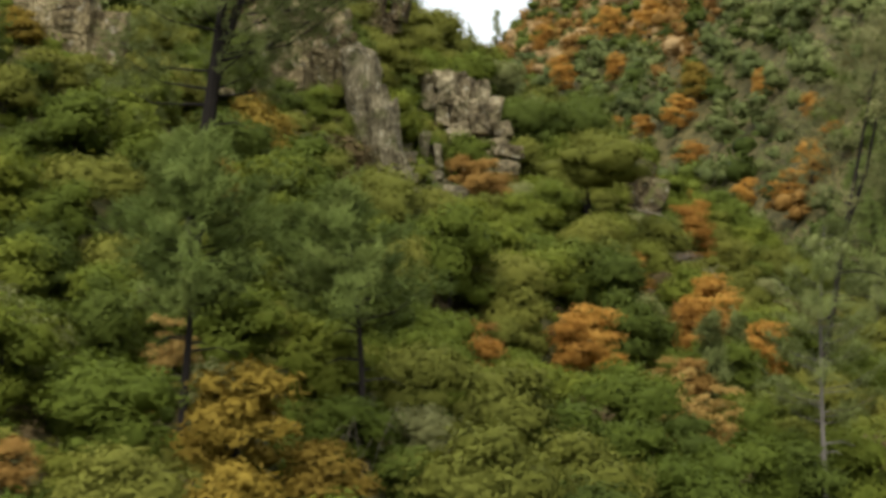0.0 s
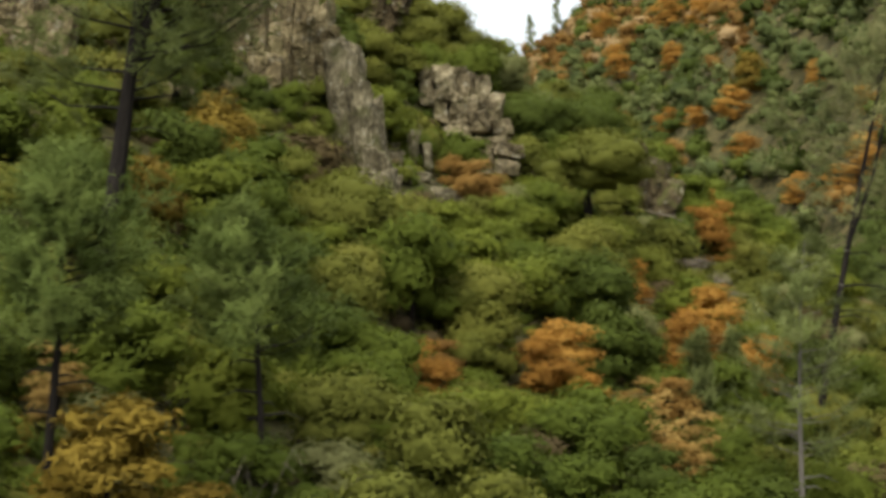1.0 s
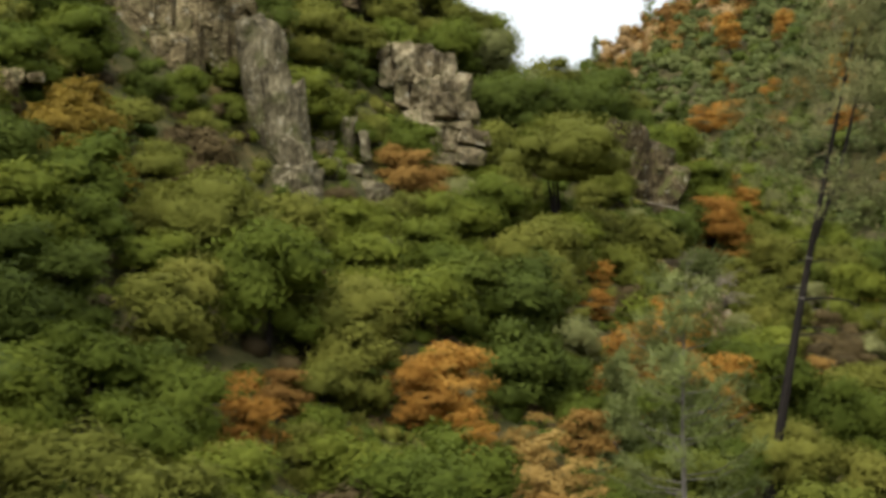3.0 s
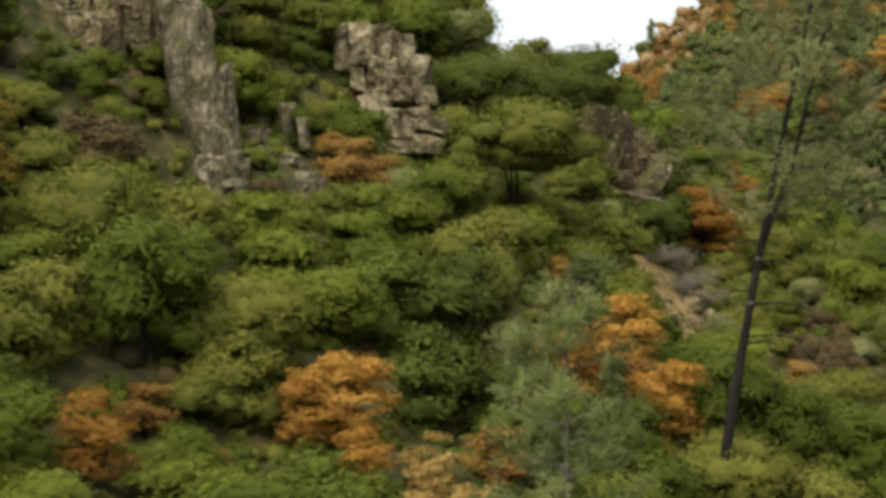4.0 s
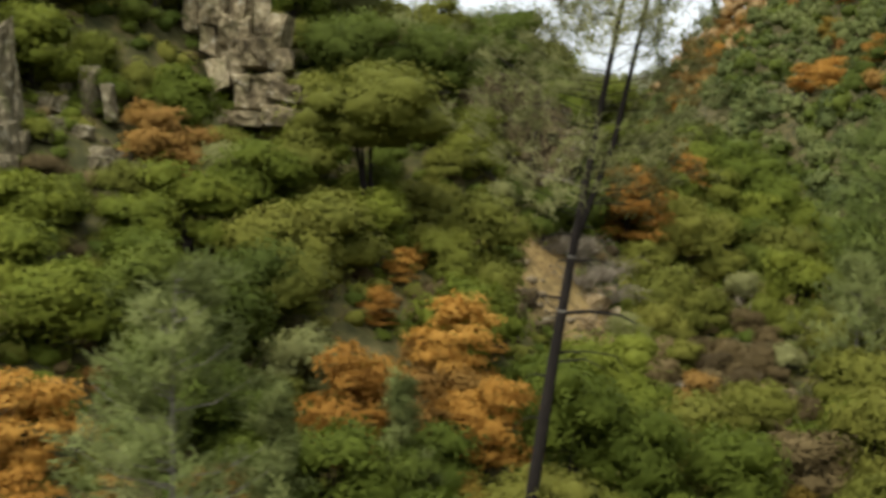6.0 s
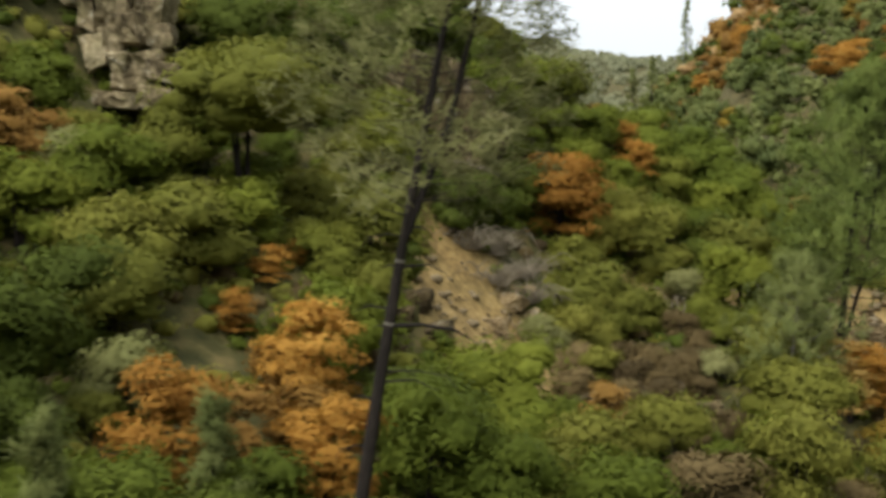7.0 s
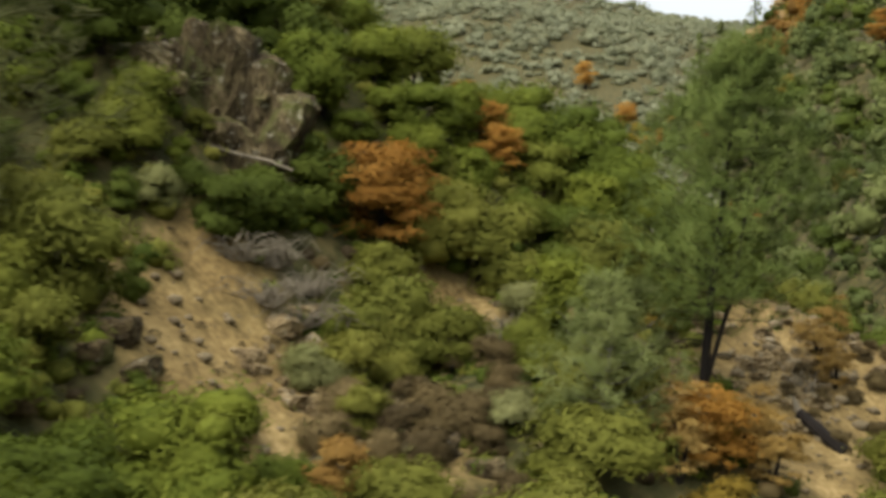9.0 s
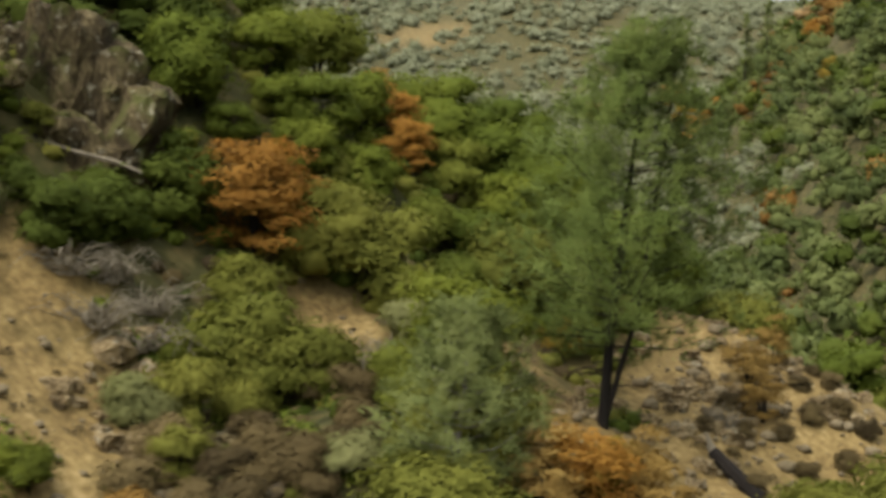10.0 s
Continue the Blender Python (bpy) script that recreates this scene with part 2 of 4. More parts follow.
# ---- small builders ----
def part(name, data, material, parent=None, label=""):
    """Links a bmesh, or (points, faces), as one mesh object under its thing."""
    me = bpy.data.meshes.new(name)
    if isinstance(data, tuple):
        me.from_pydata(data[0], [], data[1])
        if len(data) > 2:
            me.polygons.foreach_set("use_smooth", [True] * len(me.polygons))
            me.normals_split_custom_set_from_vertices(data[2])
    else:
        data.to_mesh(me)
        data.free()
    me.materials.append(material)
    ob = new(name, me)
    ob.parent = parent
    return tagged(ob, label)


def tube(line, radii, sides=7):
    """A tapered, bent limb along a line of points."""
    pts, faces = [], []
    for i, (c, r) in enumerate(zip(line, radii)):
        a, b = Vector(line[max(i - 1, 0)]), Vector(line[min(i + 1, len(line) - 1)])
        q = (b - a).to_track_quat("Z", "Y")
        for k in range(sides):
            w = 2 * math.pi * k / sides
            pts.append(tuple(Vector(c) + q @ Vector((r * math.cos(w), r * math.sin(w), 0))))
    for i in range(len(line) - 1):
        for k in range(sides):
            j = (k + 1) % sides
            faces.append((i * sides + k, i * sides + j, (i + 1) * sides + j, (i + 1) * sides + k))
    faces.append(tuple(range((len(line) - 1) * sides, len(line) * sides)))
    return pts, faces


def joined(pieces):
    pts, faces, normals = [], [], []
    for p, f, *more in pieces:
        n = len(pts)
        pts.extend(p)
        faces.extend(tuple(i + n for i in q) for q in f)
        normals.extend(more[0] if more else ())
    return (pts, faces, normals) if normals else (pts, faces)


def sprays(rng, centres, normals, wide, tall, spread=0.55, sweep=0.45, level=0.0):
    """One thin leafy twig per centre, swept outward and to random sides; a crown shades as one soft mass."""
    n = len(centres)
    normals = normals / (np.linalg.norm(normals, axis=1)[:, None] + 1e-9)
    loose = rng.normal(0, 1, (n, 3))
    loose[:, 2] *= 1.0 - level
    side = loose - normals * (loose * normals).sum(1)[:, None]
    side /= np.linalg.norm(side, axis=1)[:, None] + 1e-9
    side = side + normals * sweep * rng.uniform(0.2, 1.6, (n, 1))
    side /= np.linalg.norm(side, axis=1)[:, None] + 1e-9
    nor = normals + rng.normal(0, spread, (n, 3))
    up = np.cross(nor, side)
    up /= np.linalg.norm(up, axis=1)[:, None] + 1e-9
    w = wide * rng.uniform(0.5, 1.5, n)[:, None] * 0.5
    h = tall * rng.uniform(0.6, 1.4, n)[:, None] * 0.5
    droop = np.array([0, 0, -0.25]) * w
    pts = np.stack([centres - side * w - up * h * 0.8, centres - side * w * 0.5 + up * h, centres + side * w * 1.15 + droop], 1).reshape(-1, 3)
    faces = np.arange(3 * n).reshape(-1, 3)
    turned = np.cross(pts[1::3] - pts[0::3], pts[2::3] - pts[0::3])
    faces = np.where((turned * normals).sum(1)[:, None] < 0, faces[:, ::-1], faces)
    return pts.tolist(), faces.tolist(), np.repeat(normals, 3, 0).tolist()


def ball(rng, c, r, rings=4, segs=7, rough_by=0.12):
    pts, faces = [(c[0], c[1], c[2] - r[2])], []
    for i in range(1, rings):
        t = math.pi * i / rings
        for k in range(segs):
            w, s = 2 * math.pi * k / segs, 1 + rng.uniform(-rough_by, rough_by)
            pts.append((c[0] + s * r[0] * math.sin(t) * math.cos(w), c[1] + s * r[1] * math.sin(t) * math.sin(w), c[2] - s * r[2] * math.cos(t)))
    pts.append((c[0], c[1], c[2] + r[2]))
    for k in range(segs):
        j = (k + 1) % segs
        faces.append((0, 1 + j, 1 + k))
        for i in range(rings - 2):
            a = 1 + i * segs
            faces.append((a + k, a + j, a + segs + j, a + segs + k))
        a = 1 + (rings - 2) * segs
        faces.append((a + k, a + j, len(pts) - 1))
    out = (np.array(pts) - np.array(c)) / np.array(r)
    return pts, faces, (out / (np.linalg.norm(out, axis=1)[:, None] + 1e-9)).tolist()


def crown(rng, radius, height, base, lobes, leaves, wide, tall, flat=0.62, core=0.5, spread=0.55, level=0.0, lobe=(0.34, 0.60), fine=(5, 8)):
    """A crown of many thin leafy twigs on uneven lobes, loose at its outline, with gaps between the lobes."""
    pieces, cs, ns = [], [], []
    middle = np.array([0, 0, base + 0.42 * (height - base)])
    for i in range(lobes):
        w, q = rng.uniform(0, 2 * math.pi), math.sqrt(rng.uniform(0.0, 1.0))
        h = rng.uniform(0.12, 0.88)
        reach = radius * 0.66 * q * math.sqrt(max(1 - (2 * h - 0.8) ** 2 * 0.8, 0.1))
        c = np.array([reach * math.cos(w), reach * math.sin(w), base + h * (height - base)])
        r = radius * rng.uniform(*lobe)
        rad = np.array([r * rng.uniform(0.9, 1.25), r * rng.uniform(0.9, 1.25), r * flat * rng.uniform(0.85, 1.2)])
        c[2] = min(c[2], height - 0.9 * rad[2])
        if core > 0:
            pieces.append(ball(rng, c, rad * core, *fine, 0.3))
        n = int(leaves / lobes * (r / (0.5 * (lobe[0] + lobe[1]) * radius)) ** 1.5)
        d = rng.normal(0, 1, (n, 3))
        d /= np.linalg.norm(d, axis=1)[:, None]
        d[:, 2] = np.where(d[:, 2] < -0.45, -d[:, 2], d[:, 2])
        p = c + d * rad * np.clip(rng.normal(0.92, 0.19, n), 0.45, 1.45)[:, None]
        out = p - middle
        out /= np.linalg.norm(out, axis=1)[:, None] + 1e-9
        cs.append(p)
        ns.append(0.55 * d / rad * r + 0.65 * out + np.array([0, 0, 0.25]))
    pieces.append(sprays(rng, np.concatenate(cs), np.concatenate(ns), wide, tall, spread, level=level))
    return joined(pieces)


def stems(rng, height, radius, count, lean=0.25, sides=6):
    pieces = []
    for i in range(count):
        w, k = rng.uniform(0, 6.28), rng.uniform(0.3, 1.0) * lean * height
        line = [(0.12 * i * math.cos(w), 0.12 * i * math.sin(w), -0.5)]
        for s in (0.3, 0.65, 1.0):
            line.append((math.cos(w) * k * s + rng.uniform(-0.08, 0.08), math.sin(w) * k * s + rng.uniform(-0.08, 0.08), height * s))
        pieces.append(tube(line, [radius * 1.25, radius, radius * 0.7, radius * 0.35], sides))
    return joined(pieces)


def broadleaf(name, label, category, group, seed, leaf_mat, radius, height, lobes=14, leaves=3100, wide=0.31, tall=0.125, base=0.05, flat=0.70, core=0.60, bark=BARK, spread=0.45, level=0.45, lobe=(0.26, 0.54)):
    """A bushy tree: stems and a crown of leafy twigs. Built once at the origin as a pattern for copies."""
    rng = np.random.default_rng(seed)
    root = tagged(new(name), label, category, group)
    part("trunk", stems(rng, height * 0.55, 0.03 + 0.016 * height, 3), bark, root)
    part("crown", crown(rng, radius, height, base * height, lobes, leaves, wide, tall, flat, core, spread, level, lobe), leaf_mat, root)
    return root


# ---- the ground ----
def smooth(v):
    v = np.clip(v, 0.0, 1.0)
    return v * v * (3.0 - 2.0 * v)


def soft_max(a, b, k):
    h = np.clip(0.5 + 0.5 * (a - b) / k, 0.0, 1.0)
    return b + (a - b) * h + k * h * (1.0 - h)


def crest_line(x):
    return np.interp(x, (16.0, 22.0, 27.0, 32.0, 36.0, 42.0), (138.0, 147.0, 148.3, 150.6, 151.2, 149.0))


def land(x, y):
    """Height of the bare ground: the near slope with its spur, the valley, the hill across it and the far ridge."""
    x, y = np.asarray(x, float), np.asarray(y, float)
    crest = crest_line(x)
    back = np.clip(y - crest, 0.0, None)
    ym = np.minimum(y, crest)
    p = 24.0 - 0.42 * (np.clip(x, -60, 200) - 20.0) + 0.22 * (np.clip(ym, -60, None) - 107.0)
    p = p + 0.5 * (p - 27.0 + np.sqrt((p - 27.0) ** 2 + 6.0))
    gully = np.exp(-((x - 31.0 - 0.10 * (y - 128.0)) / 3.5) ** 2) * smooth((y - 100.0) / 18.0) * smooth((150.0 - y) / 12.0)
    notch = 2.6 * np.exp(-((x - 10.0) / 4.5) ** 2 - ((y - 122.5) / 6.0) ** 2)
    hollow = 3.0 * np.exp(-((x - 3.6) / 3.0) ** 2 - ((y - 100.5) / 4.5) ** 2) + 1.5 * np.exp(-((x - 28.3) / 3.0) ** 2 - ((y - 138.0) / 3.0) ** 2)
    knoll = 2.4 * np.exp(-((x - 19.5) / 4.0) ** 2 - ((y - 130.0) / 4.5) ** 2)
    near = p - 2.2 * gully - notch - hollow + knoll - 0.45 * back
    bump = 0.9 * np.sin(x * 0.21 + 1.3 * np.sin(y * 0.13)) * np.cos(y * 0.19 + 0.7) + 0.35 * np.sin(x * 0.63 + 0.8) * np.sin(y * 0.57)
    near = near + bump * smooth((200.0 - np.abs(y - 100.0)) / 60.0)
    valley = -14.0 + 0.012 * np.abs(y)
    across = 48.0 + 1.05 * x + 0.26 * (y - 650.0)
    across = np.where(across > 120.0, 120.0 + 60.0 * np.tanh((across - 120.0) / 60.0), across)
    across = across - 0.5 * np.clip(y - 680.0, 0.0, None)
    across = across + 5.0 * np.sin(x * 0.045 + y * 0.012) + 2.5 * np.sin(x * 0.11 - y * 0.05 + 1.0)
    far = 105.0 - 0.11 * np.abs(y - 1350.0) - 0.12 * (x + 150.0)
    far = np.minimum(far, 220.0) + 9.0 * np.sin(x * 0.014 + 0.5) * np.sin(y * 0.011) + 4.0 * np.sin(x * 0.035 + y * 0.02)
    z = soft_max(near, valley, 4.0)
    z = soft_max(z, across, 8.0)
    z = soft_max(z, far, 10.0)
    return np.maximum(z, -60.0)


def spaced(lo, hi, fine_lo, fine_hi, step, grow):
    v = list(np.arange(fine_lo, fine_hi, step))
    s, a = step, fine_hi
    while a < hi:
        v.append(a); s *= grow; a += s
    s, a = step, fine_lo
    while a > lo:
        s *= grow; a -= s; v.insert(0, a)
    return np.array(v)


gx, gy = spaced(-3500, 3500, -45, 75, 1.0, 1.09), spaced(-1500, 4500, 30, 185, 1.0, 1.06)
GX, GY = np.meshgrid(gx, gy)
GZ = land(GX, GY)
cols = len(gx)
g_pts = np.stack([GX, GY, GZ], -1).reshape(-1, 3).tolist()
g_faces = [(r * cols + c, r * cols + c + 1, (r + 1) * cols + c + 1, (r + 1) * cols + c) for r in range(len(gy) - 1) for c in range(cols - 1)]
ground = part("ground", (g_pts, g_faces), SOIL)
tagged(ground, "dry tan soil and scree of a steep wooded valley", "ground", kind="structure")
for f in ground.data.polygons:
    f.use_smooth = True

# bare places: the soil patch, the strip, the bank, the gully and the cliffs
BARE = ((38.2, 138.6, 1.7), (40.4, 137.0, 1.7), (42.2, 135.6, 1.6), (48.4, 133.4, 1.8), (46.8, 132.4, 1.7), (44.7, 134.8, 1.6), (48.4, 136.8, 2.0), (51.6, 139.4, 1.8), (46.2, 137.8, 1.9), (26.2, 122.0, 3.4), (24.6, 127.0, 1.8), (28.5, 124.5, 2.5), (28.0, 120.0, 2.8), (31.5, 138.0, 1.9), (32.2, 135.2, 1.5), (48.5, 147.0, 5.5), (46.0, 142.0, 3.6), (42.6, 133.6, 2.2), (50.5, 142.5, 4.0), (34.0, 121.5, 2.4),
        (3.1, 104.6, 2.3), (9.8, 119.0, 3.2), (7.0, 107.0, 1.5), (22.6, 131.6, 3.0), (-3.4, 102.6, 2.4), (-12.4, 84.6, 2.0), (1.8, 126.0, 3.0), (19.6, 132.4, 2.8), (3.9, 100.6, 1.9))
RIDGE_GAP = (-200, 840)
open_soil = np.zeros_like(GX)
for a, b, r in BARE[:20]:
    open_soil = np.maximum(open_soil, np.clip(1.6 - np.hypot(GX - a, GY - b) / r * 0.9, 0.0, 1.0))
open_soil = np.maximum(open_soil, 0.10 * smooth((GY - 740.0) / 60.0))
open_soil = np.maximum(open_soil, 0.12 * smooth((GY - 240.0) / 60.0) * smooth((720.0 - GY) / 40.0))
open_soil = np.maximum(open_soil, np.clip(1.7 - np.hypot((GX - RIDGE_GAP[0]) / 8.0, (GY - RIDGE_GAP[1]) / 55.0), 0.0, 1.0))
ground.data.attributes.new("bare_soil", "FLOAT", "POINT").data.foreach_set("value", open_soil.ravel().astype(np.float32))


def height_at(x, y):
    return float(land(x, y))



# ---- cliffs and rocks ----
def block(rng, size, cuts=1, rugged=0.10):
    """An angular block: the hull of random points in a box, split and roughened along upright cracks."""
    bm = bmesh.new()
    corners = [(a, b, c) for a in (-1, 1) for b in (-1, 1) for c in (-1, 1)]
    for i in range(14):
        v = np.array(corners[i]) * rng.uniform(0.62, 1.0, 3) if i < 8 else rng.uniform(-1, 1, 3)
        if i > 7:
            k = int(rng.integers(3))
            v[k] = math.copysign(1.0, v[k])
        bm.verts.new((v[0] * size[0] * 0.5, v[1] * size[1] * 0.5, v[2] * size[2] * 0.5))
    out = bmesh.ops.convex_hull(bm, input=bm.verts)
    junk = [e for e in out["geom_interior"] + out["geom_unused"] if isinstance(e, bmesh.types.BMVert)]
    bmesh.ops.delete(bm, geom=list(set(junk)), context="VERTS")
    if cuts:
        bmesh.ops.subdivide_edges(bm, edges=bm.edges[:], cuts=cuts, use_grid_fill=True)
        bmesh.ops.triangulate(bm, faces=bm.faces[:])
        seed = Vector(rng.uniform(-50, 50, 3))
        small = min(size)
        for v in bm.verts:
            p = Vector((v.co.x, v.co.y, v.co.z * (0.30 if size[2] > 4 else 0.7)))
            v.co += noise.noise_vector(p * (1.3 / max(small, 0.3)) + seed) * rugged * small * 2
            v.co += noise.noise_vector(p * (4.0 / max(small, 0.3)) + seed) * rugged * small * 1.2
            v.co += noise.noise_vector(p * 3.1 + seed) * 0.10
    return bm


def outcrop(label, x, y, spots, seed, material=STONE, category="cliff", name="rock_outcrop", laid=False, rugged=0.10):
    """Blocks heaped into one outcrop. spots: along, away, up, then width, depth, height and lean of each block."""
    rng = np.random.default_rng(seed)
    root = tagged(new(name), label, category, "rock outcrops")
    root.matrix_basis = pose(x, y, height_at(x, y))
    for a, b, c, w, d, h, lean in spots:
        if laid:
            c = height_at(x + a, y + b) - height_at(x, y) + 0.12 * h
        ob = part("rock", block(rng, (w, d, h), rugged=rugged, cuts=7 if w * h > 8 else 4 if w * h > 3 else 2), material, root)
        ob.matrix_basis = pose(a, b, c, rng.uniform(-6, 6), lean, rng.uniform(-20, 20))
    return root


def heap(rng, n, wide, deep, high, lo, hi, tall=1.0):
    """Random block sizes and places for an outcrop, large ones low."""
    rows = []
    for i in range(n):
        s = rng.uniform(lo, hi) * (1.25 - 0.5 * i / n)
        rows.append((rng.uniform(-wide, wide), rng.uniform(-deep, deep), high * i / n + rng.uniform(-0.4, 0.3), s * rng.uniform(0.8, 1.5), s * rng.uniform(0.8, 1.3), s * tall * rng.uniform(0.7, 1.2), rng.uniform(-14, 14)))
    return rows


SPIRE = ((-0.5, 0.6, 3.2, 2.1, 2.6, 9.2, -9), (0.7, 0.4, 0.9, 1.7, 2.2, 6.6, -8), (-1.5, 0.9, 3.2, 1.1, 2.0, 6.4, -12), (0.1, -0.2, 1.8, 1.3, 1.6, 7.0, -9), (0.8, -0.7, -1.0, 2.0, 2.0, 4.6, -8), (1.4, -1.7, -2.0, 1.7, 1.8, 3.4, -7), (0.6, -1.5, -1.9, 1.3, 1.5, 3.2, -6), (1.7, -2.7, -2.7, 1.5, 1.4, 2.6, -5), (1.9, -0.3, -1.3, 0.9, 1.2, 2.2, 4), (-0.9, 0.3, 5.2, 1.1, 1.5, 4.4, -12))
outcrop("tall pale grey stone spire standing out of the slope", 3.1, 105.8, SPIRE, 201, PALE, "cliff", "stone_spire", rugged=0.115)
hr = np.random.default_rng(210)
def courses(rng, layers):
    """Broken courses of jointed blocks. layers: up, away, from, to, mean block width and height."""
    rows = []
    for up, off, lo, hi, w, h in layers:
        at = lo
        while at < hi:
            b = w * rng.uniform(0.6, 1.5)
            rows.append((at + b / 2, off + rng.uniform(-0.7, 0.5), up + rng.uniform(-0.3, 0.3), b * 0.98, 1.9 * rng.uniform(0.8, 1.2), h * rng.uniform(0.75, 1.5), rng.uniform(-13, 13)))
            at += b
    return rows


outcrop("broken pale stone blocks stacked on the slope", 9.4, 121.5, courses(hr, ((-0.2, -1.2, -0.6, 3.8, 2.0, 1.0), (0.8, -0.7, -0.2, 3.4, 1.5, 1.1), (1.8, -0.2, -1.4, 2.6, 1.6, 1.2), (2.9, 0.3, -1.2, 2.1, 1.3, 1.4), (4.1, 0.8, -2.2, 1.5, 1.1, 1.8), (5.5, 1.2, -3.2, 0.9, 1.2, 1.8), (6.7, 1.7, -3.6, -0.4, 1.2, 1.4))), 211, PALE_BLOCK, rugged=0.05)
outcrop("brown and pale rubble beside the stone blocks", 13.0, 122.6, heap(hr, 30, 2.4, 1.8, 0.4, 0.4, 1.3, 0.8), 228, laid=True)
outcrop("grey stone rubble at the foot of the spire", 6.9, 108.2, heap(hr, 18, 2.6, 1.4, 1.0, 0.4, 1.2, 0.8), 212, PALE, laid=True)
outcrop("standing grey stone slabs beside the spire", 5.4, 110.5, [(0.6, 0, 0.5, 0.7, 1.0, 2.8, 6), (-0.6, 0.3, 0.6, 0.9, 1.0, 2.6, 2), (1.5, 0.2, 0.2, 0.6, 0.9, 2.0, -5), (-1.6, 0.6, 1.0, 1.0, 1.1, 3.0, 0)], 213, PALE, rugged=0.05)
outcrop("dark brown cliff wall with upright cracks", -3.0, 105.6, [(-3.0, 0, 0.6, 2.2, 2.4, 6.0, 0), (-1.4, 0.2, 1.0, 1.8, 2.4, 7.0, 4), (-0.2, 0.5, 1.6, 1.6, 2.2, 7.4, -3), (1.2, 0.6, 1.4, 1.8, 2.2, 7.4, 2), (2.4, 1.0, 1.8, 1.6, 2.4, 7.0, 3), (3.6, 1.4, 1.4, 1.4, 2.2, 6.0, 0), (-4.8, 0.2, 0.4, 2.2, 2.0, 4.4, 5), (0.4, -0.8, -0.4, 2.6, 1.8, 2.6, 0)] + heap(hr, 9, 4.5, 1.0, 3.0, 0.6, 1.2), 214, STONE, rugged=0.05)
outcrop("dark overhanging crag at the top of the slope", 1.8, 128.0, [(0, 0, 2.2, 4.2, 3.0, 4.4, 12), (-2.6, 0, 1.4, 3.0, 3.0, 4.0, 0), (1.8, -0.6, 4.2, 3.4, 3.0, 1.8, 24)] + heap(hr, 6, 3.0, 1.2, 3.0, 0.8, 1.6), 215, BROWN, rugged=0.05)
outcrop("brown stone crag among the trees", -12.4, 85.6, [(0, 0, 1.4, 2.8, 2.2, 5.0, 4), (-1.9, 0.3, 0.8, 2.0, 2.0, 4.0, 0), (1.9, 0.2, 0.6, 1.8, 2.0, 3.6, 6)] + heap(hr, 10, 3.0, 1.0, 2.0, 0.5, 1.1), 216, STONE, rugged=0.05)
outcrop("scattered pale stones on the slope", -7.6, 89.6, heap(hr, 12, 2.8, 1.0, 1.4, 0.6, 1.2), 217)
outcrop("weathered brown cliff with a pale fallen log", 22.4, 133.4, [(-2.6, 0.9, 1.2, 3.2, 2.9, 6.4, 6), (-0.9, 0.6, 1.3, 3.0, 2.9, 6.8, 11), (0.7, 0.7, 0.7, 2.7, 2.6, 5.8, 15), (2.0, 0.6, -0.3, 2.4, 2.6, 4.6, 20), (-4, 1.2, 1.6, 2.7, 2.6, 6.0, 6), (-5.2, 1.6, 1.8, 2.8, 2.9, 6.0, 6), (-3.2, -0.3, -0.8, 3.0, 2.2, 5.2, 9), (-4.8, 0.1, -0.4, 2.8, 2.2, 5.2, 6), (1.6, -0.3, -1.8, 2.4, 2.2, 3.4, 12), (-1.6, -0.6, -1.2, 3.0, 2.2, 4.6, 9), (0.2, -0.6, -1.4, 2.7, 2.2, 3.8, 6), (-2.4, -1.4, -2.4, 2.6, 2.0, 3.4, 8), (-0.6, -1.4, -2.6, 2.4, 2.0, 3.0, 10)] + heap(hr, 7, 3.2, 0.5, 2.0, 0.6, 1.3), 218, CLIFF, rugged=0.12)
outcrop("small pale boulder among the bushes", 20.2, 130.6, [(0, 0, 0.9, 1.8, 1.4, 1.8, 10), (0.9, 0.2, 0.2, 1.0, 1.0, 1.0, 0), (-0.8, 0.1, 0.3, 0.9, 0.9, 0.9, 0)], 219)
outcrop("flat stone ledge among low bushes", 11.7, 109.6, [(0, 0, 0.5, 2.0, 1.4, 0.6, 4), (0.7, -0.3, 0.0, 1.4, 1.0, 0.8, 0), (-0.9, 0.2, 0.2, 1.0, 1.0, 0.7, 0)], 220)
outcrop("crumbling brown rock bank with loose stones", 44.6, 140.5, heap(hr, 90, 3.4, 5.0, 0.5, 0.2, 0.75, 0.8), 221, BANK_STONE, laid=True)
outcrop("pale scree stones on the dry bank", 48.6, 147.5, heap(hr, 80, 4.0, 4.2, 0.3, 0.2, 0.7, 0.8), 222, BANK_STONE, laid=True)
outcrop("dark broken stones in the dry gully", 34.0, 121.5, heap(hr, 26, 3.2, 4.0, 0.5, 0.5, 1.4, 0.8), 223, BROWN, laid=True)
outcrop("dark rocks under the soil patch", 24.0, 117.6, heap(hr, 12, 2.4, 1.0, 0.7, 0.5, 1.2, 0.8), 224, BROWN, laid=True)
outcrop("tumbled stones beside the bare soil", 28.6, 126.0, heap(hr, 34, 1.5, 3.4, 0.5, 0.35, 1.0, 0.8), 226, BANK_STONE, laid=True)
outcrop("tumbled stones among dry brush", 31.6, 128.6, heap(hr, 26, 1.4, 3.0, 0.5, 0.35, 1.1, 0.8), 227, laid=True)
outcrop("stones at the end of the bare strip", 33.2, 134.0, heap(hr, 10, 1.4, 1.2, 0.5, 0.5, 1.0, 0.8), 225, laid=True)


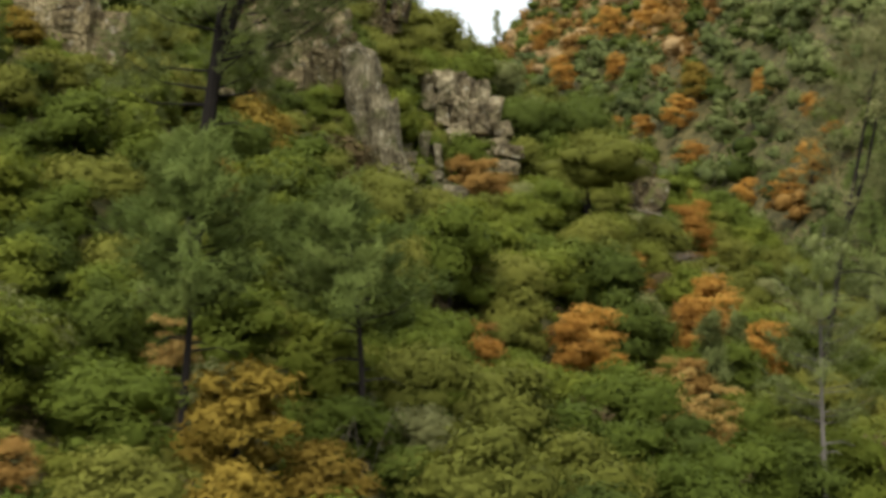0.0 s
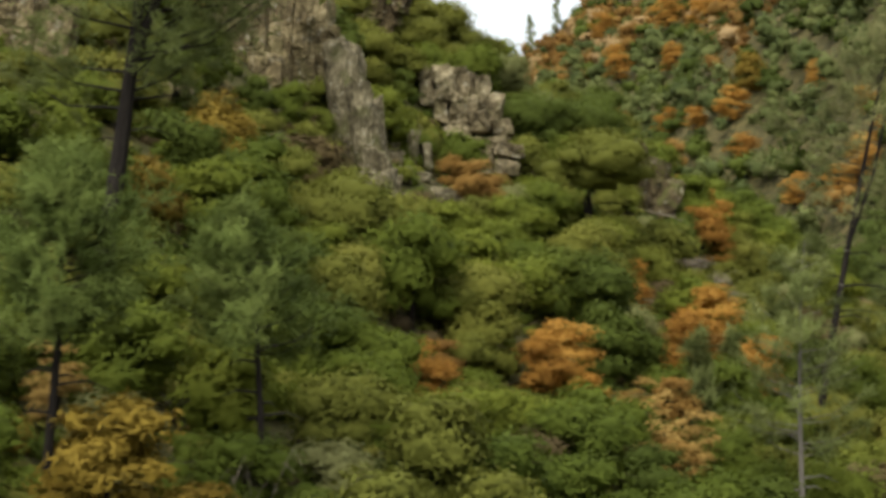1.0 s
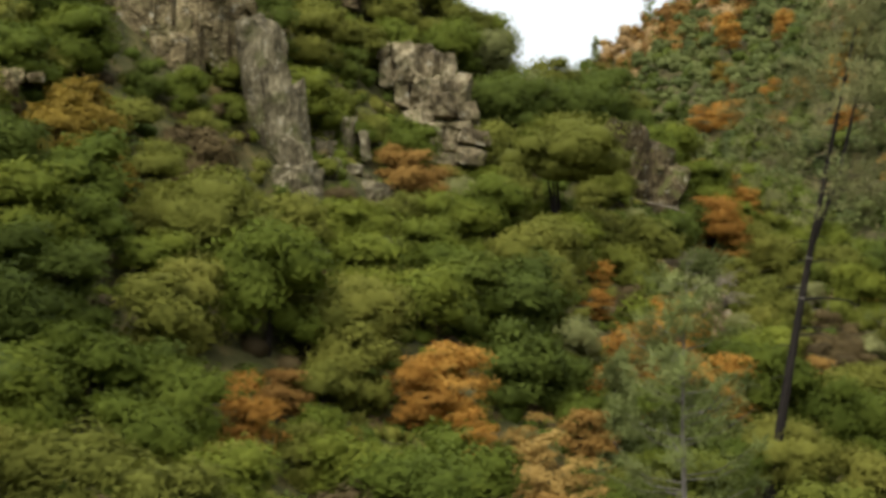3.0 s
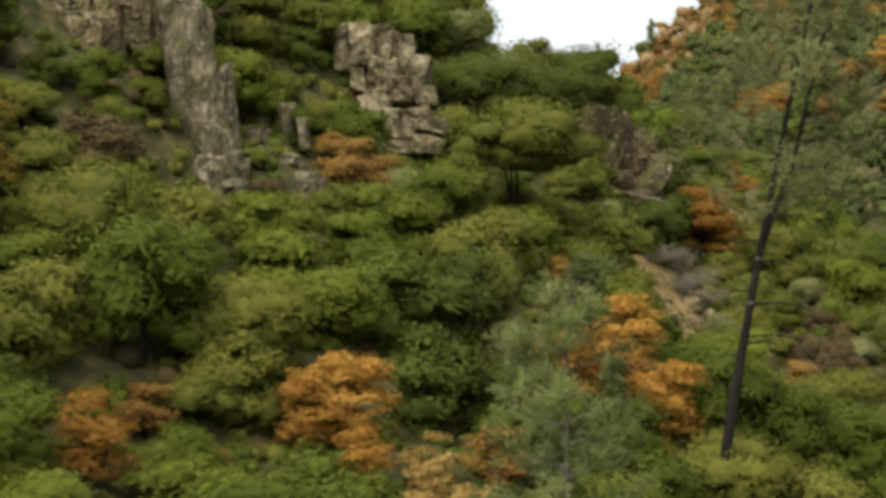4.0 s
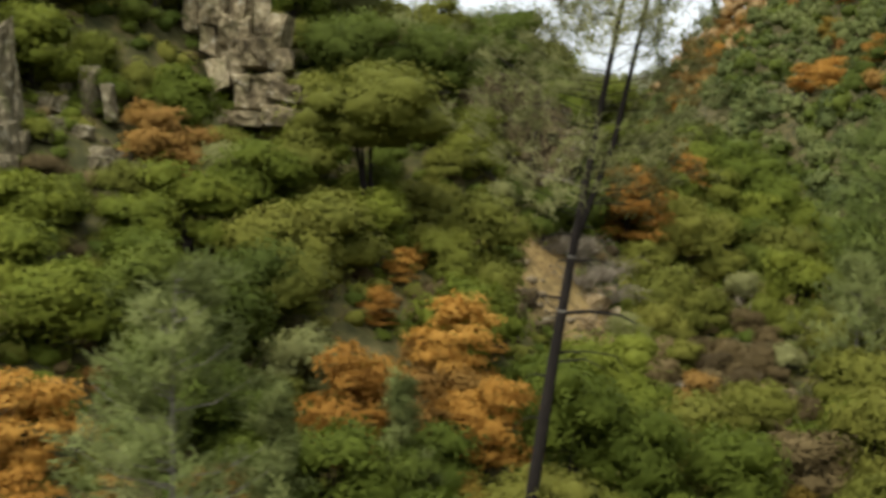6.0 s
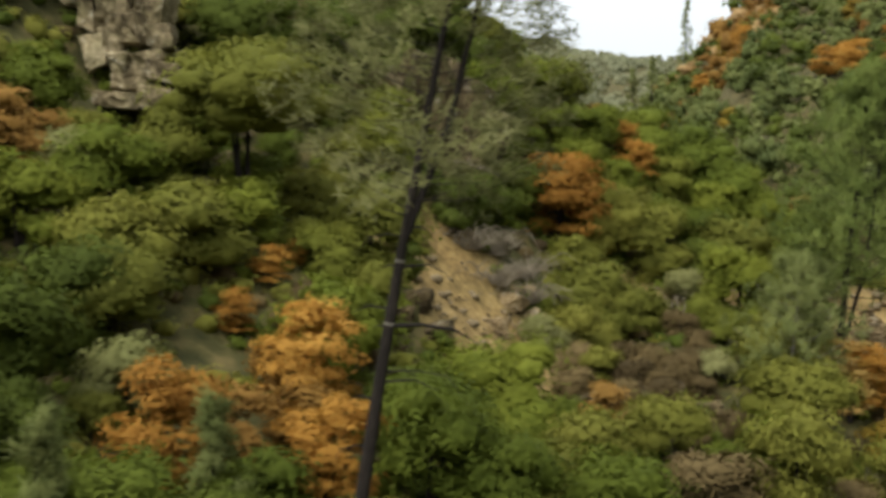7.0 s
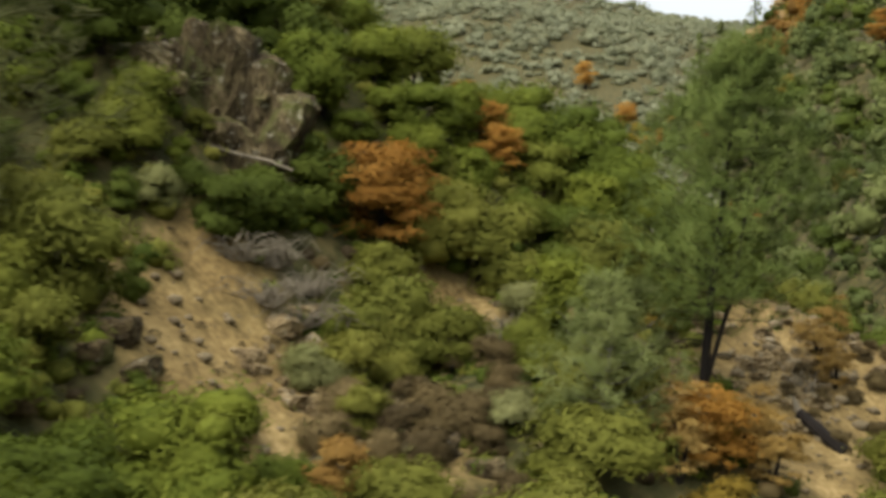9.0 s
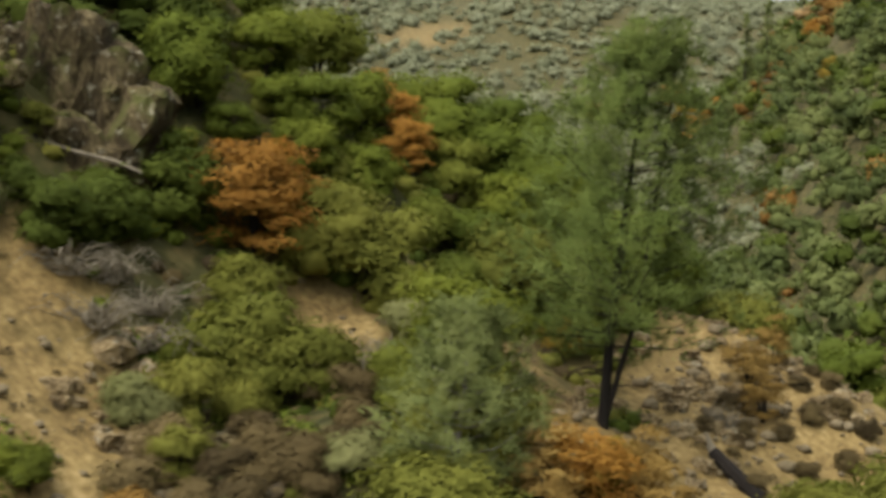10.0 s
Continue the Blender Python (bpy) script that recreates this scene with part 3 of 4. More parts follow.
# ---- pines ----
def needles(rng, tips, outs, count, length, width):
    """Tufts of long thin needles round each tip."""
    c = np.repeat(tips, count, 0)
    d = rng.normal(0, 0.75, c.shape) + np.repeat(outs, count, 0) * 0.7 + np.array([0, 0, 0.15])
    d /= np.linalg.norm(d, axis=1)[:, None]
    s = np.cross(d, rng.normal(0, 1, c.shape))
    s /= np.linalg.norm(s, axis=1)[:, None] + 1e-9
    ln = length * rng.uniform(0.6, 1.25, (len(c), 1))
    c = c + rng.normal(0, 0.10, c.shape)
    pts = np.stack([c - s * width * 0.5, c + s * width * 0.5, c + d * ln + s * width * 0.35, c + d * ln - s * width * 0.35], 1).reshape(-1, 3)
    soft = 0.6 * np.repeat(outs, count, 0) + 0.3 * d + np.array([0, 0, 0.5])
    soft /= np.linalg.norm(soft, axis=1)[:, None] + 1e-9
    faces = np.arange(len(pts)).reshape(-1, 4)
    turned = np.cross(pts[1::4] - pts[0::4], pts[3::4] - pts[0::4])
    faces = np.where((turned * soft).sum(1)[:, None] < 0, faces[:, ::-1], faces)
    return pts.tolist(), faces.tolist(), np.repeat(soft, 4, 0).tolist()


def pine(label, x, y, top, lean, crown_from, reach, seed, limbs=46, thick=0.17, tufts=9, count=13, fork=0.0, apart=0.55, conic=False, category="pine tree", group="pines", length=0.34, width=0.034, snags=5, mat=NEEDLE, bark=BARK, inner=0.25, ragged=0.08, bias=0.0, twig=1.0, taper=0.45, away=0.0):
    """A thin wispy pine: a bent trunk, limbs that carry tufts of long needles, dead snags below the crown."""
    rng = np.random.default_rng(seed)
    height = top - height_at(x, y) + 0.3
    root = tagged(new("pine_tree"), label, category, group)
    root.matrix_basis = pose(x, y, height_at(x, y) - 0.3)
    ax, ay = math.tan(radians(lean[0])), math.tan(radians(lean[1]))

    def axis(s):
        z = s * height
        return np.array([ax * z + 0.25 * math.sin(3.1 * s + seed), ay * z + 0.2 * math.sin(2.3 * s + seed), z])

    part("trunk", tube([tuple(axis(i / 12)) for i in range(13)], [thick * (1.15 - 0.98 * i / 12) for i in range(13)], 8), bark, root)
    if fork:
        line = [tuple(axis(fork + (0.92 - fork) * i / 6) + np.array([apart * min(i, 2) / 2 + 0.05 * i, 0.1 * i, 0])) for i in range(7)]
        line[0] = tuple(axis(fork))
        part("second_stem", tube(line, [thick * (0.60 - 0.07 * i) for i in range(7)], 7), bark, root)
    for i in range(limbs):
        s = crown_from + (1 - crown_from) * ((i + rng.uniform(0, 1)) / limbs)
        q = (s - crown_from) / (1 - crown_from)
        shape = (1.0 - 0.86 * q) if conic else (0.45 + 0.75 * math.sin(math.pi * min(q * 0.8 + 0.22, 1.0))) * (1 - taper * q)
        w = rng.uniform(0, 2 * math.pi)
        ln = reach * shape * rng.uniform(0.6, 1.15) * (1 + bias * math.cos(w) + away * math.sin(w))
        rise = rng.uniform(-0.12, 0.12) if conic else rng.uniform(0.05, 0.5)
        a = axis(s)
        out = np.array([math.cos(w), math.sin(w), rise])
        line = [a, a + out * ln * 0.5 + np.array([0, 0, -0.05 * ln]), a + out * ln + np.array([0, 0, 0.12 * ln])]
        wood = tube([tuple(p) for p in line], [(0.022 + thick * 0.10 * (1.1 - q)) * twig, (0.016 + thick * 0.05 * (1.1 - q)) * twig, 0.006], 4)
        tips, outs = [], []
        for k in range(tufts):
            f = rng.uniform(inner, 1.05)
            p = line[0] * (1 - f) ** 2 + 2 * line[1] * f * (1 - f) + line[2] * f * f
            tips.append(p + rng.normal(0, ragged * reach, 3))
            outs.append(out)
        limb = part("limb", wood, bark, root)
        part("needles", needles(rng, np.array(tips), np.array(outs), count, length, width), mat, limb)
    for i in range(snags):
        s = crown_from * rng.uniform(0.55, 1.0)
        w = rng.uniform(-0.5, 0.5) + (0 if i % 2 else math.pi)
        a = axis(s)
        ln = rng.uniform(0.5, 2.0)
        b = a + np.array([math.cos(w), 0.4 * math.sin(w), 0.12]) * ln * 0.6
        c = a + np.array([math.cos(w), 0.4 * math.sin(w), -0.10]) * ln
        part("dead_branch", tube([tuple(a), tuple(b), tuple(c)], [0.05, 0.03, 0.01], 5), bark, root)
    if away:
        for at, long in ((0.402, 0.07), (0.478, 0.09)):
            c = axis(at)
            r = thick * (1.15 - 0.98 * at) * 1.04
            part("bark_scar", tube([tuple(c), tuple(c + np.array([ax, ay, 1.0]) * long)], [r, r * 0.995], 8), SCAR, root, "pale broken ring of bare wood")
        for at, side, long in ((0.345, 1, 2.7), (0.25, -1, 1.0), (0.51, -1, 1.3)):
            a = axis(at)
            part("dead_branch", tube([tuple(a), tuple(a + np.array([side * long * 0.4, -0.1, 0.06])), tuple(a + np.array([side * long * 0.75, -0.2, -0.05])), tuple(a + np.array([side * long, -0.3, -0.32 * long]))], [0.036, 0.026, 0.018, 0.006], 5), BARK, root)
        a = axis(0.40)
        part("dead_branch", tube([tuple(a), tuple(a + np.array([1.0, -0.2, 0.10])), tuple(a + np.array([2.0, -0.3, 0.0])), tuple(a + np.array([2.6, -0.4, -0.30]))], [0.085, 0.06, 0.045, 0.015], 6), bark, root)
    return root


PINE_LABEL = "slender grey green pine with thin wispy needles"
pine("tall grey green pine with a bare lower trunk", -3.15, 53.8, 32.6, (1, 0), 0.46, 2.8, 301, limbs=60, thick=0.15, count=17, tufts=17, mat=NEEDLE_GREEN)
pine(PINE_LABEL, 2.4, 57.8, 31.0, (-2, 0), 0.52, 2.5, 302, limbs=50, thick=0.13, count=17, tufts=15, mat=NEEDLE_GREEN)
pine("large dark limbed pine leaning over the slope", -5.2, 67.3, 46.0, (10, 0), 0.44, 6.0, 303, thick=0.40, fork=0.52, limbs=52, tufts=30, count=18, snags=4, inner=0.40, ragged=0.08)
pine(PINE_LABEL, 23.1, 75.0, 29.8, (1, 0), 0.34, 2.6, 304, limbs=52, thick=0.13, tufts=12, bark=BARK_GREY)
pine("tall leaning pine with a dark forked trunk", 28.0, 95.2, 41.5, (9.8, 0), 0.53, 4.9, 305, limbs=76, thick=0.225, fork=0.50, tufts=13, count=15, snags=8, inner=0.40, ragged=0.09, bias=0.05, twig=0.5, taper=0.62, away=0.30, mat=NEEDLE_OLIVE)
pine("broad soft needled pine on the dry bank", 43.3, 136.6, 35.8, (3.0, 0), 0.22, 4.9, 306, bias=0.15, limbs=120, thick=0.20, fork=0.02, apart=0.8, tufts=14, count=19, twig=0.7, mat=NEEDLE_GREEN)
pine("pale young pine on the dry bank", 40.7, 125.4, 27.0, (0, 0), 0.12, 2.9, 307, limbs=60, thick=0.10, tufts=11, count=16, bark=BARK_GREY)
pine("blue green young pine among orange maples", 23.8, 96.0, 24.6, (0, 0), 0.12, 1.3, 310, limbs=36, thick=0.06, count=14, conic=True)
pine("blue green young pine among orange maples", 21.0, 90.0, 25.0, (0, 0), 0.12, 1.5, 311, limbs=40, thick=0.06, count=14, conic=True)
for fx, fy, fh, fs in ((38.5, 660.0, 22.0, 321), (49.0, 660.0, 21.0, 322), (-2.4, 660.0, 30.0, 323), (-14.5, 660.0, 23.0, 324), (18.0, 660.0, 15.0, 325), (-22.0, 660.0, 26.0, 326)):
    pine("far dark pine standing on the ridge line", fx, fy, height_at(fx, fy) + fh, (0, 0), 0.15, 3.8, fs, limbs=44, thick=0.30, conic=True, group="ridge pines", tufts=6, count=8, length=0.8, width=0.16, snags=0)

# ---- shrubs and small trees of the near slope, each at its place ----
KINDS = {
    "oak": [broadleaf("evergreen_oak", "rounded green evergreen oak on the steep slope", "tree", "oaks of the slope", 10 + i, OAK, 2.3, 3.4 + 0.3 * i) for i in range(4)],
    "olive": [broadleaf("olive_green_tree", "rounded olive green leafy tree on the slope", "tree", "olive green trees", 20 + i, OLIVE, 2.3, 3.3 + 0.3 * i) for i in range(3)],
    "dark": [broadleaf("dark_green_tree", "dense dark green leafy tree on the slope", "tree", "dark green trees", 30 + i, DARK, 2.3, 3.5 + 0.3 * i) for i in range(3)],
    "fresh": [broadleaf("bright_green_bush", "bright yellowish green bush on the slope", "bush", "bright green bushes", 40 + i, FRESH, 2.3, 3.2) for i in range(2)],
    "grey": [broadleaf("grey_green_bush", "pale grey green bush on the slope", "bush", "grey green bushes", 50 + i, GREY, 2.3, 3.0) for i in range(2)],
    "dry": [broadleaf("dry_bush", "dry brown bush of fine bare twigs", "bush", "dry bushes", 60 + i, DRY, 2.3, 2.6, core=0.25, wide=0.42, tall=0.10, bark=BARK_GREY, lobe=(0.18, 0.40), lobes=22) for i in range(2)],
    "amber": [broadleaf("orange_maple", "maple tree with bright orange autumn leaves", "tree", "orange maples", 70 + i, AMBER, 2.3, 4.6, lobes=46, leaves=2500, flat=0.44, core=0.15, wide=0.34, tall=0.13, level=0.7, lobe=(0.16, 0.36)) for i in range(3)],
    "gold": [broadleaf("golden_tree", "tree with golden yellow autumn leaves", "tree", "golden trees", 80 + i, GOLD, 2.3, 3.6, lobes=24, leaves=2400, flat=0.6, core=0.5, wide=0.34, tall=0.13, level=0.4, lobe=(0.22, 0.42)) for i in range(2)],
    "tan": [broadleaf("tan_leaved_tree", "tall tree with withered pale tan leaves", "tree", "tan leaved trees", 98, TAN, 2.3, 5.6, lobes=36, leaves=2500, flat=0.42, core=0.2, wide=0.34, tall=0.12, level=0.6, lobe=(0.16, 0.36))],
    "rust": [broadleaf("rust_brown_tree", "tree with rust brown autumn leaves", "tree", "rust brown trees", 90 + i, RUST, 2.3, 3.6, lobes=30, leaves=2300, flat=0.6, core=0.3, wide=0.34, tall=0.13, level=0.5, lobe=(0.2, 0.40)) for i in range(2)],
}
flame = broadleaf("orange_maple", "tall maple tree full of bright orange leaves", "tree", "orange maples", 79, AMBER, 3.6, 5.4, lobes=80, leaves=7600, base=0.03, flat=0.42, core=0.15, wide=0.32, tall=0.13, level=0.7, lobe=(0.14, 0.30))
flame.matrix_basis = pose(28.0, 137.6, height_at(28.0, 137.6) - 0.2)
spreading = broadleaf("spreading_oak", "tall spreading oak with dark shade under its crown", "tree", "", 19, OLIVE, 4.2, 8.4, lobes=30, leaves=6200, base=0.52, flat=0.55)
spreading.matrix_basis = pose(18.0, 115.6, height_at(18.0, 115.6) - 0.3)
GREAT = {
    "oak": [broadleaf("evergreen_oak", "broad rounded green evergreen oak on the steep slope", "tree", "oaks of the slope", 15, OAK, 3.4, 4.8, lobes=26, leaves=6400, wide=0.29, tall=0.115)],
    "olive": [broadleaf("olive_green_tree", "broad rounded olive green leafy tree on the slope", "tree", "olive green trees", 25, OLIVE, 3.4, 4.7, lobes=26, leaves=6400, wide=0.29, tall=0.115)],
    "dark": [broadleaf("dark_green_tree", "broad dense dark green leafy tree on the slope", "tree", "dark green trees", 35, DARK, 3.4, 4.9, lobes=26, leaves=6400, wide=0.29, tall=0.115)],
}
used, taken, FIRST = set(), [], []


def plant(kind, x, y, radius, rng):
    """One more plant of a kind, rooted in the slope; the first use of a pattern is the pattern itself."""
    great = radius > 2.85 and kind in GREAT
    ob = GREAT[kind][0] if great else KINDS[kind][int(rng.integers(len(KINDS[kind])))]
    s = radius / (3.4 if great else 2.3)
    m = pose(x, y, height_at(x, y) - 0.2, rng.uniform(-8, 8), rng.uniform(-8, 8), rng.uniform(0, 360)) @ Matrix.Diagonal((s * rng.uniform(0.92, 1.1), s * rng.uniform(0.92, 1.1), s * rng.uniform(0.9, 1.15), 1))
    if ob.name in used:
        copy_thing(ob, m)
    else:
        used.add(ob.name)
        FIRST.append((ob, m))
    taken.append((x, y, radius))


# plan of the plants that stand out: x, y, crown radius
SEEN = {}
SEEN["gold", 0] = ((-3.6, 88.8, 2.4), (-3.8, 92.4, 2.3), (-1.8, 90.2, 1.6), (-0.9, 47.5, 1.8), (-1.6, 53.9, 2.4), (1.4, 54.1, 1.9), (-4.9, 56.6, 0.8), (16.7, 71.8, 0.7), (10.6, 80.7, 0.7), (-14.4, 83.1, 1.3), (15.2, 90.2, 0.6), (26.2, 97.2, 1), (25.4, 98.1, 0.9), (37.6, 108.5, 1.1), (45.3, 125.3, 1.7), (44.7, 131.2, 1.3), (39.9, 142.2, 1.1), (46.6, 276.4, 2.4),)
SEEN["tan", 0] = ((-4.2, 58.8, 1.2), (19.4, 80.2, 1.5), (18.5, 82, 1.8), (17.2, 84.4, 1.3), (45.6, 130.3, 1.4), (42.9, 129.4, 1.2), (43.4, 126.6, 1.6), (46.6, 128.8, 1.3), (48.3, 142.7, 1), (47.5, 145, 1.2), (48.2, 147.6, 0.9),)
SEEN["dark", 0] = ((-6.3, 52.4, 1.5), (-8.5, 57, 1.4), (4.2, 57, 1.5), (-9.3, 64, 1.8), (-11.8, 70.7, 1.3), (4.2, 76.3, 1.6), (0.6, 77.2, 2), (-1.3, 77.3, 1.8), (16.5, 91.5, 2.6), (18.1, 93.5, 2), (16.5, 95.9, 2.6), (13.6, 96.2, 2.4), (16.1, 102.3, 2.2), (26.3, 116.8, 0.6), (23.7, 121.6, 0.8), (21.4, 124.9, 1), (18.6, 126.6, 1.1), (14.6, 127.1, 3.2), (24.4, 128.2, 1.7), (22.9, 128.7, 1.2), (18.2, 129.6, 2.7), (25.4, 130.6, 1.8), (20.1, 136.2, 2.5), (21.8, 139.8, 1.8), (22.9, 141.2, 2.2), (20.3, 141.7, 3.1), (38.3, 142.6, 1.2), (35.6, 145.5, 1.7), (60, 165, 3.5),)
SEEN["oak", 0] = ((29.6, 113.8, 3.5), (-7, 61.9, 1.7), (9.6, 66.5, 2.3), (-9.8, 66.8, 1.7), (1.6, 68.4, 2.1), (13, 68.7, 2.2), (8.4, 69.5, 1.8), (5.2, 70.2, 1.7), (-10.3, 74.1, 2.4), (11.7, 76.3, 1.9), (21.1, 80.6, 1.8), (6.5, 84.7, 2.6), (-1.2, 84.8, 2.6), (6.4, 91.2, 2), (12.1, 92.8, 2.3), (9.3, 94.4, 2.1), (15.4, 97, 1.8), (24.1, 98.6, 1.7), (12.5, 100.5, 2), (-0.7, 100.8, 1.4), (6.7, 102, 1.3), (11.2, 102.5, 1.7), (31.9, 102.6, 2), (35.6, 108.5, 1.6), (14.2, 110.1, 2.3), (28.7, 111.4, 2), (26.7, 111.6, 1.8), (30.7, 117.2, 1.7), (17.3, 118.4, 1.6),  (16.2, 125.5, 2.1),)
SEEN["oak", 1] = ((31.0, 152.5, 3.3), (33.2, 153.4, 3.3), (35.4, 153.0, 3.3), (37.6, 153.0, 3.1), (39.8, 153.0, 3.0), (42.2, 153.2, 2.8), (10.1, 129.8, 2.4), (25.8, 139.9, 1.1), (24.4, 140, 2.3), (30.2, 141.7, 1.1), (28.5, 142.1, 1.6), (26.6, 142.7, 1.2), (28.1, 144.2, 1.8), (30.9, 144.3, 1.7), (25.4, 144.9, 1.9), (34.6, 146.4, 1.5), (37, 146.6, 1.5), (29.1, 147.4, 1.8), (56, 158, 3.4), (51, 158, 3.2), (62, 158, 3.2),)
SEEN["dry", 0] = ((50.2, 143.8, 0.9), (47.8, 141.2, 0.8), (51.8, 142.2, 0.9), (49.4, 145.9, 0.8), (46.4, 140.2, 0.7), (50.6, 147.0, 0.9), (35.8, 124.3, 1.6), (33.8, 123.0, 1.5), (32.4, 123.6, 1.4), (36.6, 125.8, 1.3), (0.7, 63.9, 1.3), (24.3, 112.4, 1.1), (24.6, 115.9, 0.8), (38.4, 117.4, 1.2), (35.3, 118.4, 0.9), (36.8, 118.7, 1.1), (38.2, 120.9, 1.1), (33.6, 121.1, 1.1), (35.2, 121.2, 1.3), (31.3, 121.6, 1.5), (34.8, 122.7, 1.3), (36.8, 123.3, 1.2), (31, 124.3, 1.6), (34.3, 124.4, 1.7), (35.4, 125.5, 1.1), (33, 126.8, 1.5), (36.5, 127.5, 1.4), (35.2, 130.2, 1.5), (33.1, 132, 1.3), (48.7, 137.6, 0.9), (47.6, 139.5, 0.5), (50.3, 140.8, 0.8), (49.2, 142.4, 0.7), (46.9, 142.8, 0.8), (52.4, 144.5, 0.8), (51.1, 145, 0.8), (49.8, 148.1, 0.6),)
SEEN["amber", 0] = ((44.2, 128, 1.9), (7.2, 76.9, 1.6), (15.2, 84, 1.3), (12.9, 85.3, 1.6), (14, 86.5, 2.1), (21.1, 97.6, 2.3), (25.6, 100.6, 2.3), (24, 104.8, 2.2), (20, 108, 1), (20.1, 111.9, 1), (20.4, 115, 0.7), (31.4, 147.6, 1.5), (30.2, 149.8, 1.3), (28.6, 151.5, 1.6), (-38.8, 633.3, 3.5), (-37.2, 647.8, 3.6), (-33.9, 652, 3.4), (-31.5, 657.5, 3.4), (-57.6, 718.2, 6), (-91.9, 809.9, 6),)
SEEN["rust", 0] = ((21.3, 101.4, 1.2), (22.7, 105.5, 1.4), (10.9, 110.4, 1.8), (8.5, 111.0, 1.5), (-6.6, 45.6, 0.9), (18.1, 79.2, 1.6), (7.8, 81.1, 1.4), (19.3, 88, 1.6), (-3.2, 91.6, 0.9), (13.7, 92.3, 0.7), (22.6, 100.2, 2.2), (24, 103.4, 1.7), (9.7, 109.5, 1.9),)
SEEN["fresh", 0] = ((0.6, 104.2, 1.1), (5.4, 106.4, 0.8), (-0.4, 106.6, 1.3), (-5.4, 47.1, 1), (-9.4, 57.8, 0.9), (6.7, 59.9, 1), (14.7, 68.8, 1.4), (30.7, 99, 1.5), (8.4, 101.8, 1.5), (4.9, 113.2, 1.7), (21.5, 115.3, 1.9), (33.2, 114.8, 1.6), (28.8, 119.4, 1), (20.7, 127.3, 1.7), (20.5, 128.8, 1.8), (28.8, 128.9, 0.9), (37.5, 129.4, 1.3), (28.7, 129.9, 0.7), (36.1, 132.7, 1.3), (51.6, 139.3, 1), (33.2, 145, 1.5),)
SEEN["olive", 0] = ((4.6, 64.8, 2), (-9, 69.8, 2.1), (8.1, 71.4, 1.8), (4.2, 81.9, 2.1), (-11, 82.4, 1.7), (9.2, 83.2, 1.5), (10.1, 84.8, 2), (21.7, 85.2, 1.9), (7.8, 87.1, 1.9), (9.9, 88.6, 2.9), (3.4, 88.7, 3.1), (5.6, 94.3, 2.1), (0.4, 99.5, 1.3), (16.8, 104.1, 2.8), (16.3, 105.9, 2.4), (31.0, 131.2, 2.4), (32.6, 132.0, 1.9), (30.4, 127.2, 1.7), (23.9, 113.0, 1.2), (23.8, 114, 1.8), (28.7, 115.5, 2.2), (2.7, 117.3, 2.4), (22.9, 118.4, 2.4), (13.6, 122, 2.6), (19.7, 122.6, 1.2), (32.2, 122.8, 1.1), (19.8, 125.2, 1.3), (6.1, 129.2, 2.2), (31.3, 129.6, 1.4), (22, 131.1, 0.9), (30.8, 131.4, 2), (29.5, 133.6, 1.6), (30.1, 139.8, 2.7),)
SEEN["olive", 1] = ((33, 141, 2.4), (29.4, 143, 1.1), (37.5, 144, 2.4),)
SEEN["grey", 0] = ((37.3, 125.4, 1.3), (4.5, 61.2, 1.4), (17.3, 86.1, 1.1), (18.8, 100.8, 2), (12.7, 110.6, 1.9), (29.5, 125.3, 1.4), (22.3, 126.5, 1.3), (34.9, 137.4, 1.4),)

rng = np.random.default_rng(5)
for (kind, _), places in SEEN.items():
    for x, y, r in places:
        plant(kind, x, y, r * (0.86 if kind == "dry" else 1.08), rng)

def bare(x, y, by=0.0):
    return any((x - a) ** 2 + (y - b) ** 2 < (r + by) ** 2 for a, b, r in BARE)


def fits(x, y, r):
    return all((x - a) ** 2 + (y - b) ** 2 > (0.64 * (r + q)) ** 2 for a, b, q in taken)


def seen_slope(x, y):
    """The stretch of the near slope, up to just behind its crest."""
    crest = float(crest_line(x))
    near = 42 + 1.3 * min(max(x, 0.0), 20.0) + 2.0 * max(x - 20.0, 0.0)
    return 0 - 0.24 * y < x < min(14 + 0.33 * y, 60.0) and near < y < crest + 5.0


taken.extend(((-1.6, 50.7, 2.6), (1.4, 50.9, 2.6), (18.0, 115.6, 1.6), (28.0, 137.6, 3.2)))
for (kind, _), places in SEEN.items():
    if kind in ("amber", "gold", "tan", "rust"):
        taken.extend((x + 0.6, y - 2.0 - 0.4 * r, 0.55 * r) for x, y, r in places)
FILL = ("oak", "olive", "dark", "fresh", "grey", "dry", "rust", "gold")
for big, tries in ((2.5, 5000), (1.9, 5000), (1.4, 3500)):
    for i in range(tries):
        x, y = rng.uniform(-40, 70), rng.uniform(40, 168)
        if not seen_slope(x, y):
            continue
        r = big * rng.uniform(0.85, 1.15)
        if not bare(x, y, 0.55 * r) and fits(x, y, r):
            wet = noise.noise((x * 0.05, y * 0.05, 2.0)) - (0.7 if 10 < x < 22 and 82 < y < 104 else 0.0)
            p = np.clip(np.array((0.34 - 0.2 * wet, 0.27 + 0.25 * wet, 0.15 - 0.2 * wet, 0.08, 0.06, 0.04, 0.008, 0.004)), 0.002, 1)
            plant(FILL[int(rng.choice(8, p=p / p.sum()))], x, y, r, rng)

